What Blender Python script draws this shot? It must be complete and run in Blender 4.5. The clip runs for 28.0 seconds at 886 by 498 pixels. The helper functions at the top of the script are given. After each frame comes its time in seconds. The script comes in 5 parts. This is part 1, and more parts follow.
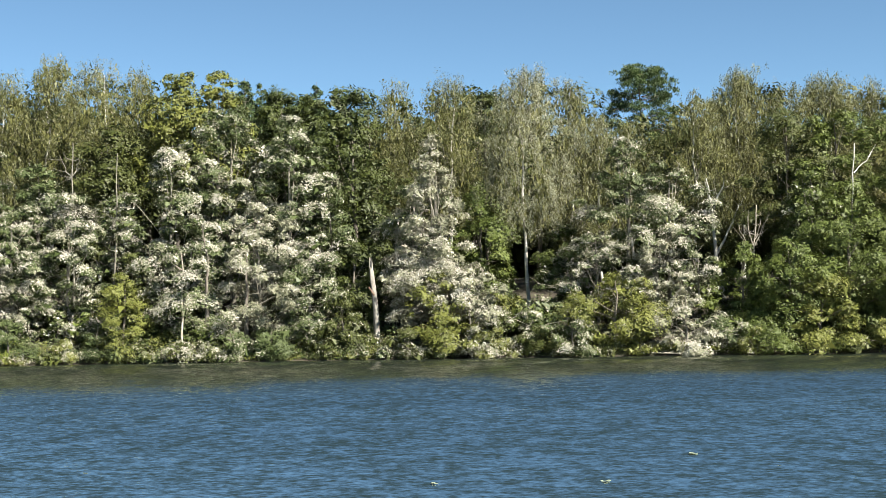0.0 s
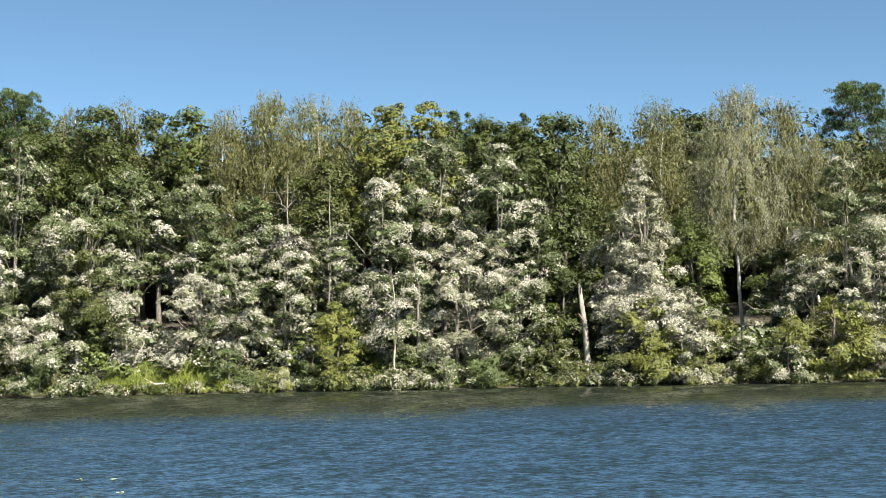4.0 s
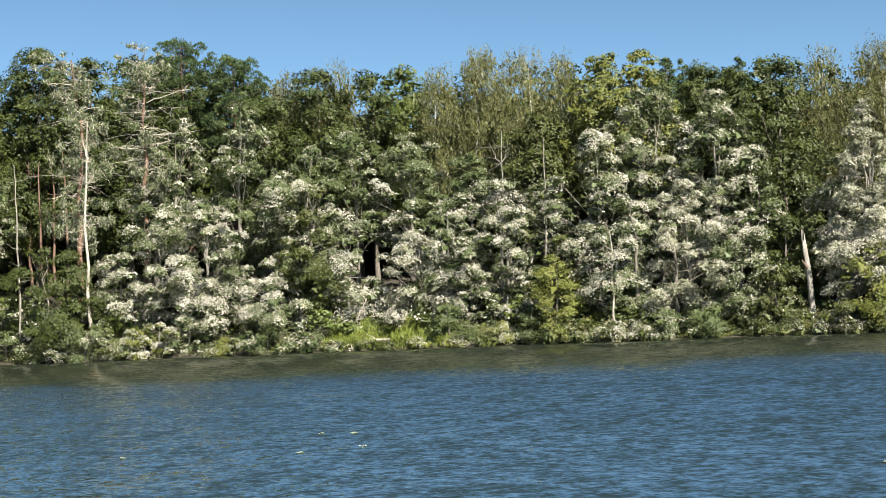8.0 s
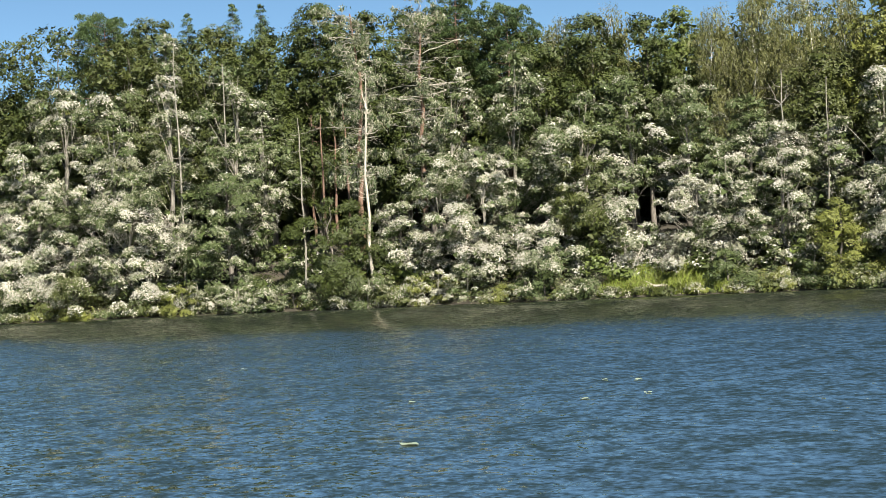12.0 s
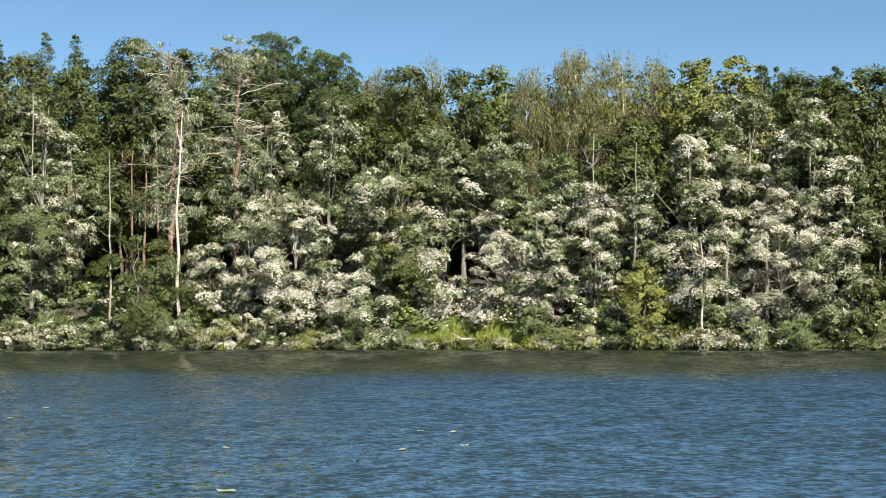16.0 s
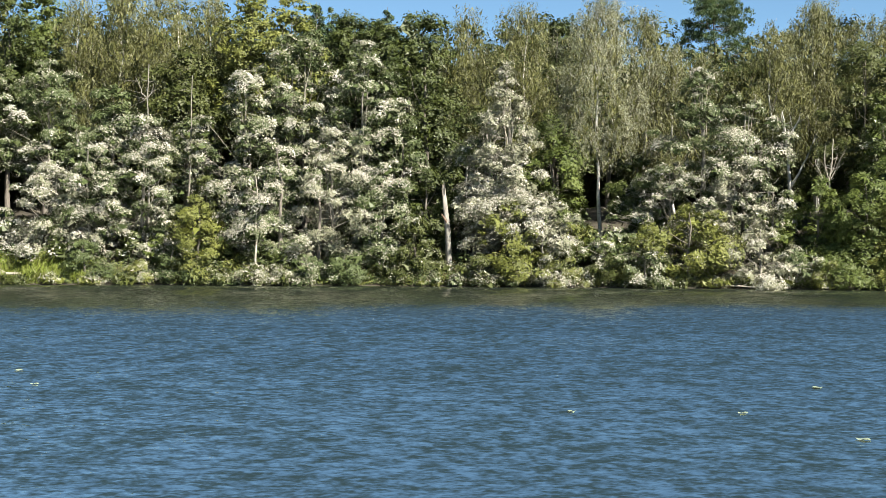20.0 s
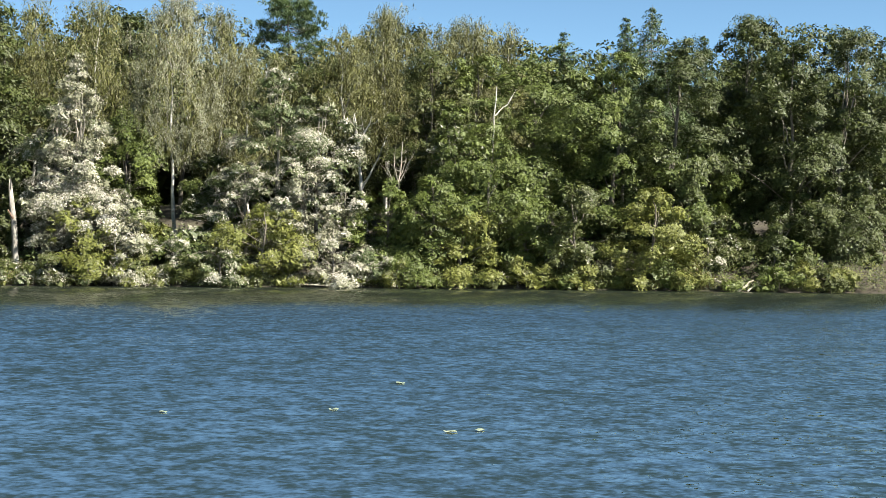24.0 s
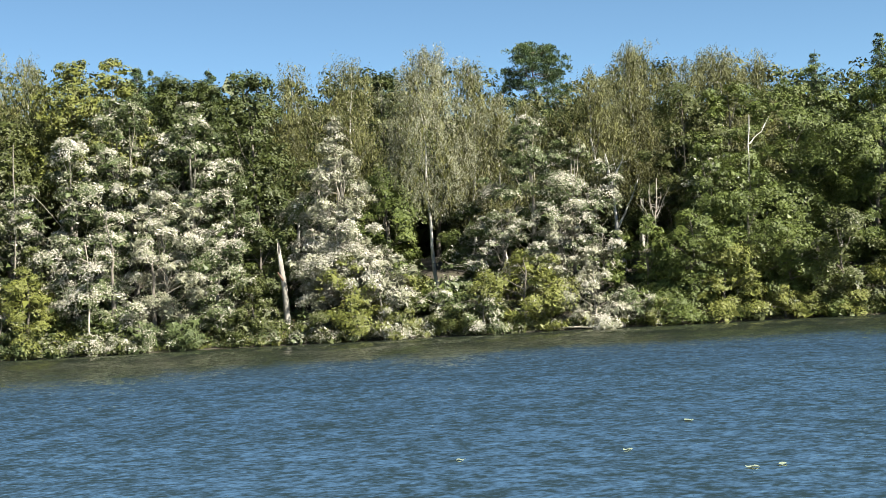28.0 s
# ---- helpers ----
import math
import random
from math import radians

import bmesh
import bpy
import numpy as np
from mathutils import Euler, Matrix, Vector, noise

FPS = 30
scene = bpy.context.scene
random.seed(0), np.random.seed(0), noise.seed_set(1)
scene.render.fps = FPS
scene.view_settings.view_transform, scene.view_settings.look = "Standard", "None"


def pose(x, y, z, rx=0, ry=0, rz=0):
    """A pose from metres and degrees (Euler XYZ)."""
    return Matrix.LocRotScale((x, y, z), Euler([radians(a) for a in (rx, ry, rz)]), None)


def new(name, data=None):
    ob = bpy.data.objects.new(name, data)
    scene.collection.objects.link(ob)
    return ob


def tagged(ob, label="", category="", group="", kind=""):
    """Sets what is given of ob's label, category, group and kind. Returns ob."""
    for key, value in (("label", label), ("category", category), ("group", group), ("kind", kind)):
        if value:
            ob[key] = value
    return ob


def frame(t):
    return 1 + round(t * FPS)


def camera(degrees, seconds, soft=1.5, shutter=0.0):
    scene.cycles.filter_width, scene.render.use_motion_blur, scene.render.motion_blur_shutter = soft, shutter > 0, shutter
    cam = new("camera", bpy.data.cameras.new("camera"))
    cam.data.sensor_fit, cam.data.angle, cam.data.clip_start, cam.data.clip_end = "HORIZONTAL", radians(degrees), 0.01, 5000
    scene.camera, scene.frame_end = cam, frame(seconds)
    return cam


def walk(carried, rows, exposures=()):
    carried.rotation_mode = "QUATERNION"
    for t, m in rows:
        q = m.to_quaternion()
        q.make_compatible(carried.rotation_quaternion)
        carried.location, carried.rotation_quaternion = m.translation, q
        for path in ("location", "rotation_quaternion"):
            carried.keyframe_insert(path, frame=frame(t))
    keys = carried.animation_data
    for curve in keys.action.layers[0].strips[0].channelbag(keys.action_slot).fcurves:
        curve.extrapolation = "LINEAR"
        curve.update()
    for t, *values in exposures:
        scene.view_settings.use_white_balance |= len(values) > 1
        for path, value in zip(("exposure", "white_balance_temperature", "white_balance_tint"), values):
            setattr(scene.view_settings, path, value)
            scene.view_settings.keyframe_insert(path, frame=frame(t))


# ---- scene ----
# The far shore of a lake from the opposite bank: x to the right, y across the water, z up, water level 0.
EYE = 3.5
cam = camera(33.40, 28.0, soft=0.75)
ROWS = [
    (0.0, 0.00, 0.00, 2.415, 0.846, -0.025),
    (0.5, 0.14, 0.00, 2.995, 1.042, 1.123),
    (1.0, 0.31, 0.00, 3.219, 1.280, 2.367),
    (1.5, 0.39, 0.00, 3.277, 1.432, 3.274),
    (2.0, 0.39, 0.00, 3.180, 1.417, 3.853),
    (2.5, 0.42, 0.00, 3.098, 1.325, 4.544),
    (3.0, 0.45, 0.00, 3.143, 1.230, 5.618),
    (3.5, 0.42, 0.00, 3.340, 1.161, 6.924),
    (4.0, 0.42, 0.00, 3.594, 1.252, 8.311),
    (4.5, 0.39, 0.00, 3.778, 1.603, 9.732),
    (6.5, -0.09, 0.00, 3.903, 2.904, 13.399),
    (7.0, -0.26, 0.00, 3.313, 2.608, 13.995),
    (7.5, -0.23, 0.00, 2.617, 2.394, 14.984),
    (8.0, -0.17, 0.00, 2.041, 2.471, 16.468),
    (8.5, -0.12, 0.00, 1.874, 2.373, 18.242),
    (9.0, -0.11, 0.00, 2.148, 1.879, 20.066),
    (9.5, -0.05, 0.00, 2.145, 1.491, 22.017),
    (10.0, -0.11, 0.00, 1.448, 1.823, 24.082),
    (10.5, -0.21, 0.00, 0.561, 2.612, 25.687),
    (11.0, -0.37, 0.00, 0.151, 3.103, 26.539),
    (11.5, -0.40, 0.00, 0.171, 3.250, 27.012),
    (13.5, -0.77, 0.00, 1.780, 0.418, 25.178),
    (14.0, -0.85, 0.00, 1.688, 0.554, 23.123),
    (14.5, -0.83, 0.00, 0.973, 1.248, 22.095),
    (15.0, -0.87, 0.00, 0.897, 1.500, 21.621),
    (15.5, -0.88, 0.00, 1.856, 0.988, 20.819),
    (16.0, -0.96, 0.00, 2.127, 0.367, 19.435),
    (16.5, -0.99, 0.00, 1.204, 0.198, 18.229),
    (17.0, -0.97, 0.00, 0.863, -0.070, 16.900),
    (17.5, -1.19, 0.00, 1.756, -0.842, 14.198),
    (18.0, -1.42, 0.00, 1.936, -1.338, 10.777),
    (18.5, -1.65, 0.00, 0.607, -1.436, 8.207),
    (19.0, -1.70, 0.00, -0.628, -1.324, 6.977),
    (19.5, -1.87, 0.00, -0.711, -1.065, 5.270),
    (20.0, -1.89, 0.00, -0.379, -0.339, 1.802),
    (20.5, -1.82, 0.00, -0.327, 0.402, -2.251),
    (22.5, -2.24, 0.00, 1.875, -0.520, -8.285),
    (23.0, -2.46, 0.00, 0.841, -0.481, -11.191),
    (23.5, -2.46, 0.00, -0.321, -0.614, -13.683),
    (24.0, -2.42, 0.00, -0.263, -0.807, -14.847),
    (24.5, -2.47, 0.00, 1.143, -0.428, -14.471),
    (25.0, -2.61, 0.00, 2.750, 0.115, -12.838),
    (25.5, -2.75, 0.00, 3.563, 0.502, -10.213),
    (26.0, -2.91, 0.00, 3.379, 1.133, -7.269),
    (26.5, -3.03, 0.00, 2.619, 2.026, -5.026),
    (27.0, -3.03, 0.00, 1.827, 2.696, -4.270),
    (27.5, -2.96, 0.00, 1.513, 3.063, -4.677),
    (28.0, -3.05, 0.00, 1.570, 2.961, -5.080),
]
walk(cam, [(t, pose(x, y, EYE, 90 + pitch, roll, yaw)) for t, x, y, pitch, roll, yaw in ROWS],
     [(0, 1.94), (4, 1.9), (8, 1.82), (11, 1.76), (14, 1.76), (17, 1.86), (20, 1.96), (23, 2.06), (25, 2.1), (28, 2.02)])

# ---- light ----
SUN_TURN, SUN_HEIGHT = 130.0, 44.0      # degrees clockwise from the view across the lake, degrees up
world = bpy.data.worlds.new("sky")
scene.world = world
world.use_nodes = True
sky = world.node_tree.nodes.new("ShaderNodeTexSky")
sky.sky_type = "NISHITA"
sky.sun_disc = False
sky.sun_elevation = radians(SUN_HEIGHT)
sky.sun_rotation = radians(SUN_TURN)
sky.air_density, sky.dust_density, sky.ozone_density = 0.5, 0.0, 0.6
backing = world.node_tree.nodes["Background"]
backing.inputs["Strength"].default_value = 0.043
clear = world.node_tree.nodes.new("ShaderNodeMixRGB")      # a slightly cyan, dry summer sky
clear.blend_type = "MULTIPLY"
clear.inputs["Fac"].default_value, clear.inputs["Color2"].default_value = 1.0, (0.86, 1.04, 1.0, 1)
world.node_tree.links.new(sky.outputs["Color"], clear.inputs["Color1"])
world.node_tree.links.new(clear.outputs["Color"], backing.inputs["Color"])
sun = new("sun", bpy.data.lights.new("sun", "SUN"))
sun.data.energy, sun.data.angle, sun.data.color = 5.0, radians(0.53), (1.0, 0.94, 0.84)
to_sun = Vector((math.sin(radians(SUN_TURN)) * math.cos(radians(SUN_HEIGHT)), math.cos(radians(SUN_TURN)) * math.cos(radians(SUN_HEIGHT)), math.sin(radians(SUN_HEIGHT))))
sun.rotation_euler = to_sun.to_track_quat("Z", "Y").to_euler()
sun.location = to_sun * 300

# ---- materials ----
def material(name):
    m = bpy.data.materials.new(name)
    m.use_nodes = True
    return m, m.node_tree.nodes, m.node_tree.links, m.node_tree.nodes["Principled BSDF"]


def ramp(nodes, *stops):
    r = nodes.new("ShaderNodeValToRGB")
    while len(r.color_ramp.elements) < len(stops):
        r.color_ramp.elements.new(0.5)
    for e, (p, c) in zip(r.color_ramp.elements, stops):
        e.position, e.color = p, (*c, 1)
    return r


def noise_node(nodes, links, scale, detail=4.0, stretch=None, rough=0.6):
    geo = nodes.new("ShaderNodeNewGeometry")
    n = nodes.new("ShaderNodeTexNoise")
    n.inputs["Scale"].default_value, n.inputs["Detail"].default_value, n.inputs["Roughness"].default_value = scale, detail, rough
    if stretch:
        mp = nodes.new("ShaderNodeMapping")
        mp.inputs["Scale"].default_value = stretch
        links.new(geo.outputs["Position"], mp.inputs["Vector"])
        links.new(mp.outputs["Vector"], n.inputs["Vector"])
    else:
        links.new(geo.outputs["Position"], n.inputs["Vector"])
    return n


def leaf_material(name, dark, mid, light, through_amount=0.1, rough=0.55, spread=0.35, each=0.22):
    """Leaves: each one its own shade, with slow drifts of tone through the crown and light that shines through."""
    m, nodes, links, bsdf = material(name)
    geo = nodes.new("ShaderNodeNewGeometry")
    drift_noise = noise_node(nodes, links, spread, 3.0)
    mix = nodes.new("ShaderNodeMath")
    mix.operation = "MULTIPLY_ADD"
    mix.inputs[1].default_value = each
    links.new(geo.outputs["Random Per Island"], mix.inputs[0])
    scale = nodes.new("ShaderNodeMath")
    scale.operation = "MULTIPLY_ADD"
    scale.inputs[1].default_value, scale.inputs[2].default_value = 0.9, 0.05 - each / 2
    links.new(drift_noise.outputs["Fac"], scale.inputs[0])
    links.new(scale.outputs[0], mix.inputs[2])
    col = ramp(nodes, (0.0, dark), (0.5, mid), (1.0, light))
    links.new(mix.outputs[0], col.inputs["Fac"])
    links.new(col.outputs["Color"], bsdf.inputs["Base Color"])
    bsdf.inputs["Roughness"].default_value = rough
    bsdf.inputs["Specular IOR Level"].default_value = 0.3
    back = nodes.new("ShaderNodeBsdfTranslucent")
    links.new(col.outputs["Color"], back.inputs["Color"])
    both = nodes.new("ShaderNodeMixShader")
    both.inputs["Fac"].default_value = through_amount
    links.new(bsdf.outputs[0], both.inputs[1])
    links.new(back.outputs[0], both.inputs[2])
    links.new(both.outputs[0], nodes["Material Output"].inputs["Surface"])
    return m


def bark_material(name, dark, light, grain=(3, 3, 0.5), rough=0.85, bump=0.5, bands=None):
    m, nodes, links, bsdf = material(name)
    n = noise_node(nodes, links, 4.0, 6.0, grain)
    col = ramp(nodes, (0.3, dark), (0.68, light))
    links.new(n.outputs["Fac"], col.inputs["Fac"])
    out = col.outputs["Color"]
    if bands:
        b = noise_node(nodes, links, 3.0, 3.0, (0.7, 0.7, 5))
        mask = ramp(nodes, (0.6, (0, 0, 0)), (0.68, (1, 1, 1)))
        links.new(b.outputs["Fac"], mask.inputs["Fac"])
        mx = nodes.new("ShaderNodeMixRGB")
        mx.inputs["Color2"].default_value = (*bands, 1)
        links.new(mask.outputs["Color"], mx.inputs["Fac"])
        links.new(out, mx.inputs["Color1"])
        out = mx.outputs["Color"]
    links.new(out, bsdf.inputs["Base Color"])
    bsdf.inputs["Roughness"].default_value = rough
    bp = nodes.new("ShaderNodeBump")
    bp.inputs["Strength"].default_value, bp.inputs["Distance"].default_value = bump, 0.03
    links.new(n.outputs["Fac"], bp.inputs["Height"])
    links.new(bp.outputs["Normal"], bsdf.inputs["Normal"])
    return m


GREEN = leaf_material("leaf_green", (0.020, 0.030, 0.006), (0.061, 0.082, 0.015), (0.122, 0.144, 0.031))
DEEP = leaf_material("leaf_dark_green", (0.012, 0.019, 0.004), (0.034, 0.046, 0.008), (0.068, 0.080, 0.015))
ALDER = leaf_material("leaf_alder_grey_green", (0.019, 0.028, 0.008), (0.052, 0.071, 0.022), (0.100, 0.120, 0.041))
OLIVE = leaf_material("leaf_olive", (0.016, 0.023, 0.005), (0.044, 0.054, 0.011), (0.087, 0.094, 0.024))
FRESH = leaf_material("leaf_fresh_green", (0.036, 0.045, 0.010), (0.098, 0.108, 0.021), (0.176, 0.182, 0.044))
BIRCHLEAF = leaf_material("leaf_birch", (0.030, 0.034, 0.009), (0.082, 0.085, 0.023), (0.146, 0.143, 0.046))
GREYLEAF = leaf_material("leaf_dusty", (0.077, 0.080, 0.049), (0.160, 0.164, 0.104), (0.258, 0.256, 0.177), 0.12)
COATED = leaf_material("leaf_white_coated", (0.230, 0.220, 0.180), (0.337, 0.322, 0.268), (0.459, 0.437, 0.375), 0.1, 0.8, 0.8, 0.25)
NEEDLE = leaf_material("needle_blue_green", (0.016, 0.030, 0.009), (0.039, 0.064, 0.018), (0.091, 0.118, 0.030), 0.15)
RUST = leaf_material("leaf_brown", (0.042, 0.024, 0.009), (0.090, 0.059, 0.021), (0.153, 0.104, 0.042), 0.2)
GRASSLEAF = leaf_material("grass_blade", (0.035, 0.056, 0.009), (0.084, 0.118, 0.021), (0.167, 0.188, 0.049), 0.3)
BARK = bark_material("bark_grey", (0.049, 0.042, 0.035), (0.167, 0.146, 0.118))
STAINED = bark_material("bark_droppings", (0.063, 0.056, 0.045), (0.237, 0.219, 0.181))
BIRCHBARK = bark_material("bark_birch", (0.292, 0.278, 0.251), (0.515, 0.494, 0.445), (2, 2, 1), 0.7, 0.2, (0.05, 0.045, 0.04))
BLEACHED = bark_material("wood_bleached", (0.167, 0.146, 0.115), (0.390, 0.355, 0.292), (4, 4, 0.6))
WEATHERED = bark_material("wood_weathered", (0.090, 0.080, 0.066), (0.270, 0.252, 0.217), (3, 3, 0.8))
REDBARK = bark_material("bark_pine_red", (0.070, 0.042, 0.028), (0.188, 0.111, 0.073))
PINEBARK = bark_material("bark_pine", (0.063, 0.042, 0.030), (0.174, 0.104, 0.070))


def water_material():
    """Wind ripples as a field of slopes at five sizes, calmer in the lee of the far bank."""
    m, nodes, links, bsdf = material("lake_water")

    def maths(operation, first, second=None, third=None):
        n = nodes.new("ShaderNodeMath")
        n.operation = operation
        for k, v in enumerate((first, second, third)):
            if v is None:
                continue
            if isinstance(v, (int, float)):
                n.inputs[k].default_value = v
            else:
                links.new(v, n.inputs[k])
        return n.outputs[0]

    def between(value, low, high, a, b, soft=True):
        n = nodes.new("ShaderNodeMapRange")
        n.interpolation_type = "SMOOTHSTEP" if soft else "LINEAR"
        for name, v in (("From Min", low), ("From Max", high), ("To Min", a), ("To Max", b)):
            n.inputs[name].default_value = v
        links.new(value, n.inputs["Value"])
        return n.outputs["Result"]

    geo = nodes.new("ShaderNodeNewGeometry")
    place = nodes.new("ShaderNodeSeparateXYZ")
    links.new(geo.outputs["Position"], place.inputs[0])
    across, along = 0.0, 0.0
    for scale, stretch, amount in ((0.15, (1.0, 0.8, 1), 0.8), (0.5, (1.0, 0.6, 1), 2.2), (1.2, (1.1, 0.7, 1), 3.5), (2.6, (0.9, 0.8, 1), 6.5), (5.2, (0.8, 0.9, 1), 8.0), (11.0, (0.8, 1.0, 1), 6.5)):
        n = noise_node(nodes, links, scale, 2.0, stretch)
        split = nodes.new("ShaderNodeSeparateColor")
        links.new(n.outputs["Color"], split.inputs[0])
        across = maths("MULTIPLY_ADD", maths("SUBTRACT", split.outputs[0], 0.5), amount, across)
        along = maths("MULTIPLY_ADD", maths("SUBTRACT", split.outputs[1], 0.5), amount, along)
    # the calm strip is wider on the left
    lee = between(maths("MULTIPLY_ADD", place.outputs["X"], -0.17, place.outputs["Y"]), 55, 95, 1.0, 0.5)
    gust = noise_node(nodes, links, 0.03, 2.0, (0.5, 1.4, 1))
    wind = maths("MULTIPLY", lee, between(gust.outputs["Fac"], 0.3, 0.7, 0.85, 1.15))
    # faces turned to the near bank hide the ones behind them, the more so the flatter the look across: the slope that shows never falls to nothing
    least = between(place.outputs["Y"], 20, 80, 0.085, 0.26, False)
    chop = maths("MULTIPLY", maths("MULTIPLY_ADD", along, 0.13, 1.1), least)
    slope = maths("MULTIPLY", maths("MAXIMUM", chop, 0.05), wind)
    tilt = nodes.new("ShaderNodeCombineXYZ")
    links.new(maths("MULTIPLY", maths("MULTIPLY", across, 0.06), wind), tilt.inputs["X"])
    links.new(maths("MULTIPLY", slope, -1.0), tilt.inputs["Y"])
    tilt.inputs["Z"].default_value = 1.0
    norm = nodes.new("ShaderNodeVectorMath")
    norm.operation = "NORMALIZE"
    links.new(tilt.outputs[0], norm.inputs[0])
    tint = nodes.new("ShaderNodeMixRGB")      # open water blue-green; under the far bank the trees' reflection is painted in brown
    tint.inputs["Color1"].default_value, tint.inputs["Color2"].default_value = (0.013, 0.0135, 0.0075, 1), (0.0092, 0.0157, 0.0143, 1)
    links.new(lee, tint.inputs["Fac"])
    nodes.remove(bsdf)
    body, mirror, both = nodes.new("ShaderNodeBsdfDiffuse"), nodes.new("ShaderNodeBsdfGlossy"), nodes.new("ShaderNodeMixShader")
    links.new(tint.outputs["Color"], body.inputs["Color"])
    mirror.inputs["Roughness"].default_value = 0.05
    mirror.inputs["Color"].default_value = (1.0, 1.0, 0.9, 1)
    links.new(norm.outputs[0], mirror.inputs["Normal"])
    # backs of the ripples lie flat and mirror, their fronts let the eye into the dark water
    gloss = between(along, -2.4, 2.4, 0.94, 0.14)
    links.new(maths("MULTIPLY", gloss, between(lee, 0.5, 1.0, 0.7, 1.0)), both.inputs["Fac"])
    links.new(body.outputs[0], both.inputs[1])
    links.new(mirror.outputs[0], both.inputs[2])
    links.new(both.outputs[0], nodes["Material Output"].inputs["Surface"])
    return m


WATER = water_material()


def ground_material():
    m, nodes, links, bsdf = material("forest_soil")
    n = noise_node(nodes, links, 1.5, 8.0)
    col = ramp(nodes, (0.3, (0.014, 0.011, 0.007)), (0.55, (0.035, 0.028, 0.016)), (0.75, (0.035, 0.042, 0.014)))
    links.new(n.outputs["Fac"], col.inputs["Fac"])
    links.new(col.outputs["Color"], bsdf.inputs["Base Color"])
    bsdf.inputs["Roughness"].default_value = 0.95
    bp = nodes.new("ShaderNodeBump")
    bp.inputs["Distance"].default_value = 0.1
    links.new(n.outputs["Fac"], bp.inputs["Height"])
    links.new(bp.outputs["Normal"], bsdf.inputs["Normal"])
    return m


SOIL = ground_material()

# ---- helpers for meshes ----
def shore_y(x):
    """The far waterline."""
    return 109.0 - (0.0016 if x < 0 else 0.002) * min(abs(x), 160) ** 2 + 0.35 * math.sin(x * 0.45) + 0.25 * math.sin(x * 1.13 + 1)


def ground_z(x, y):
    i = y - shore_y(x)
    if i < 0:
        far = max(-2.0, i * 0.25)
        near = 1.9 - 0.3 * (y + 1) if y > -1 else 1.9
        return max(far, min(near, 1.9))
    rise = 0.55 * (1 - math.exp(-i * 1.4)) + 6.6 * (1 - math.exp(-max(i - 1, 0) / 14))
    return rise + 0.25 * noise.noise((x * 0.15, y * 0.15, 0)) * min(i, 3)


def finish(me, mats, smooth=False):
    for m in mats:
        me.materials.append(m)
    if smooth:
        me.polygons.foreach_set("use_smooth", np.ones(len(me.polygons), bool))
    me.update()
    return me


def quads_mesh(name, verts, faces, mats, index=None, smooth=False):
    """A mesh from arrays: verts (n, 3), faces (m, 3 or 4)."""
    me = bpy.data.meshes.new(name)
    k = faces.shape[1]
    me.vertices.add(len(verts))
    me.vertices.foreach_set("co", np.asarray(verts, np.float32).ravel())
    me.loops.add(faces.size)
    me.loops.foreach_set("vertex_index", faces.ravel().astype(np.int32))
    me.polygons.add(len(faces))
    me.polygons.foreach_set("loop_start", np.arange(0, faces.size, k, dtype=np.int32))
    me.polygons.foreach_set("loop_total", np.full(len(faces), k, np.int32))
    finish(me, mats, smooth)
    if index is not None:
        me.polygons.foreach_set("material_index", index.astype(np.int32))
    me.update(calc_edges=True)
    return me


def unit(v):
    return v / np.maximum(np.linalg.norm(v, axis=-1, keepdims=True), 1e-6)


def leaves(name, rng, centre, normal, length, width, index, mats, along=None):
    """Pointed leaves, one triangle each, at the given places and facing the given ways."""
    n = len(centre)
    a = unit(np.cross(normal, rng.normal(size=(n, 3)))) if along is None else unit(along)
    b = unit(np.cross(normal, a))
    ln = (length * rng.uniform(0.65, 1.35, n))[:, None]
    wd = (width * rng.uniform(0.7, 1.3, n))[:, None] / 2
    skew = rng.uniform(-0.35, 0.35, (n, 1)) * ln
    v = np.stack([centre + a * ln * 0.6, centre - a * (ln * 0.4 + skew) + b * wd, centre - a * (ln * 0.4 - skew) - b * wd], 1).reshape(-1, 3)
    return quads_mesh(name, v, np.arange(3 * n).reshape(n, 3), mats, index)


class Tubes:
    """Tapered round limbs gathered into one mesh."""

    def __init__(self):
        self.v, self.f, self.m, self.n = [], [], [], 0

    def add(self, pts, r0, r1, sides=6, slot=0):
        pts = np.asarray(pts, float)
        k = len(pts)
        tangent = unit(np.gradient(pts, axis=0))
        ref = np.array([0.31, 0.9, 0.12]) if abs(tangent[0][2]) > 0.7 else np.array([0, 0, 1.0])
        a = unit(np.cross(tangent, ref))
        b = np.cross(tangent, a)
        r = np.linspace(r0, r1, k)[:, None, None]
        ang = np.linspace(0, 2 * np.pi, sides, endpoint=False)
        ring = pts[:, None] + r * (np.cos(ang)[None, :, None] * a[:, None] + np.sin(ang)[None, :, None] * b[:, None])
        self.v.append(ring.reshape(-1, 3))
        i, j = np.meshgrid(np.arange(k - 1), np.arange(sides), indexing="ij")
        i, j = i.ravel(), j.ravel()
        j2 = (j + 1) % sides
        self.f.append(np.stack([i * sides + j, i * sides + j2, (i + 1) * sides + j2, (i + 1) * sides + j], 1) + self.n)
        self.n += k * sides
        self.m.append(np.full((k - 1) * sides, slot))
        return self

    def mesh(self, name, *mats):
        return quads_mesh(name, np.concatenate(self.v), np.concatenate(self.f), list(mats), np.concatenate(self.m), smooth=True)


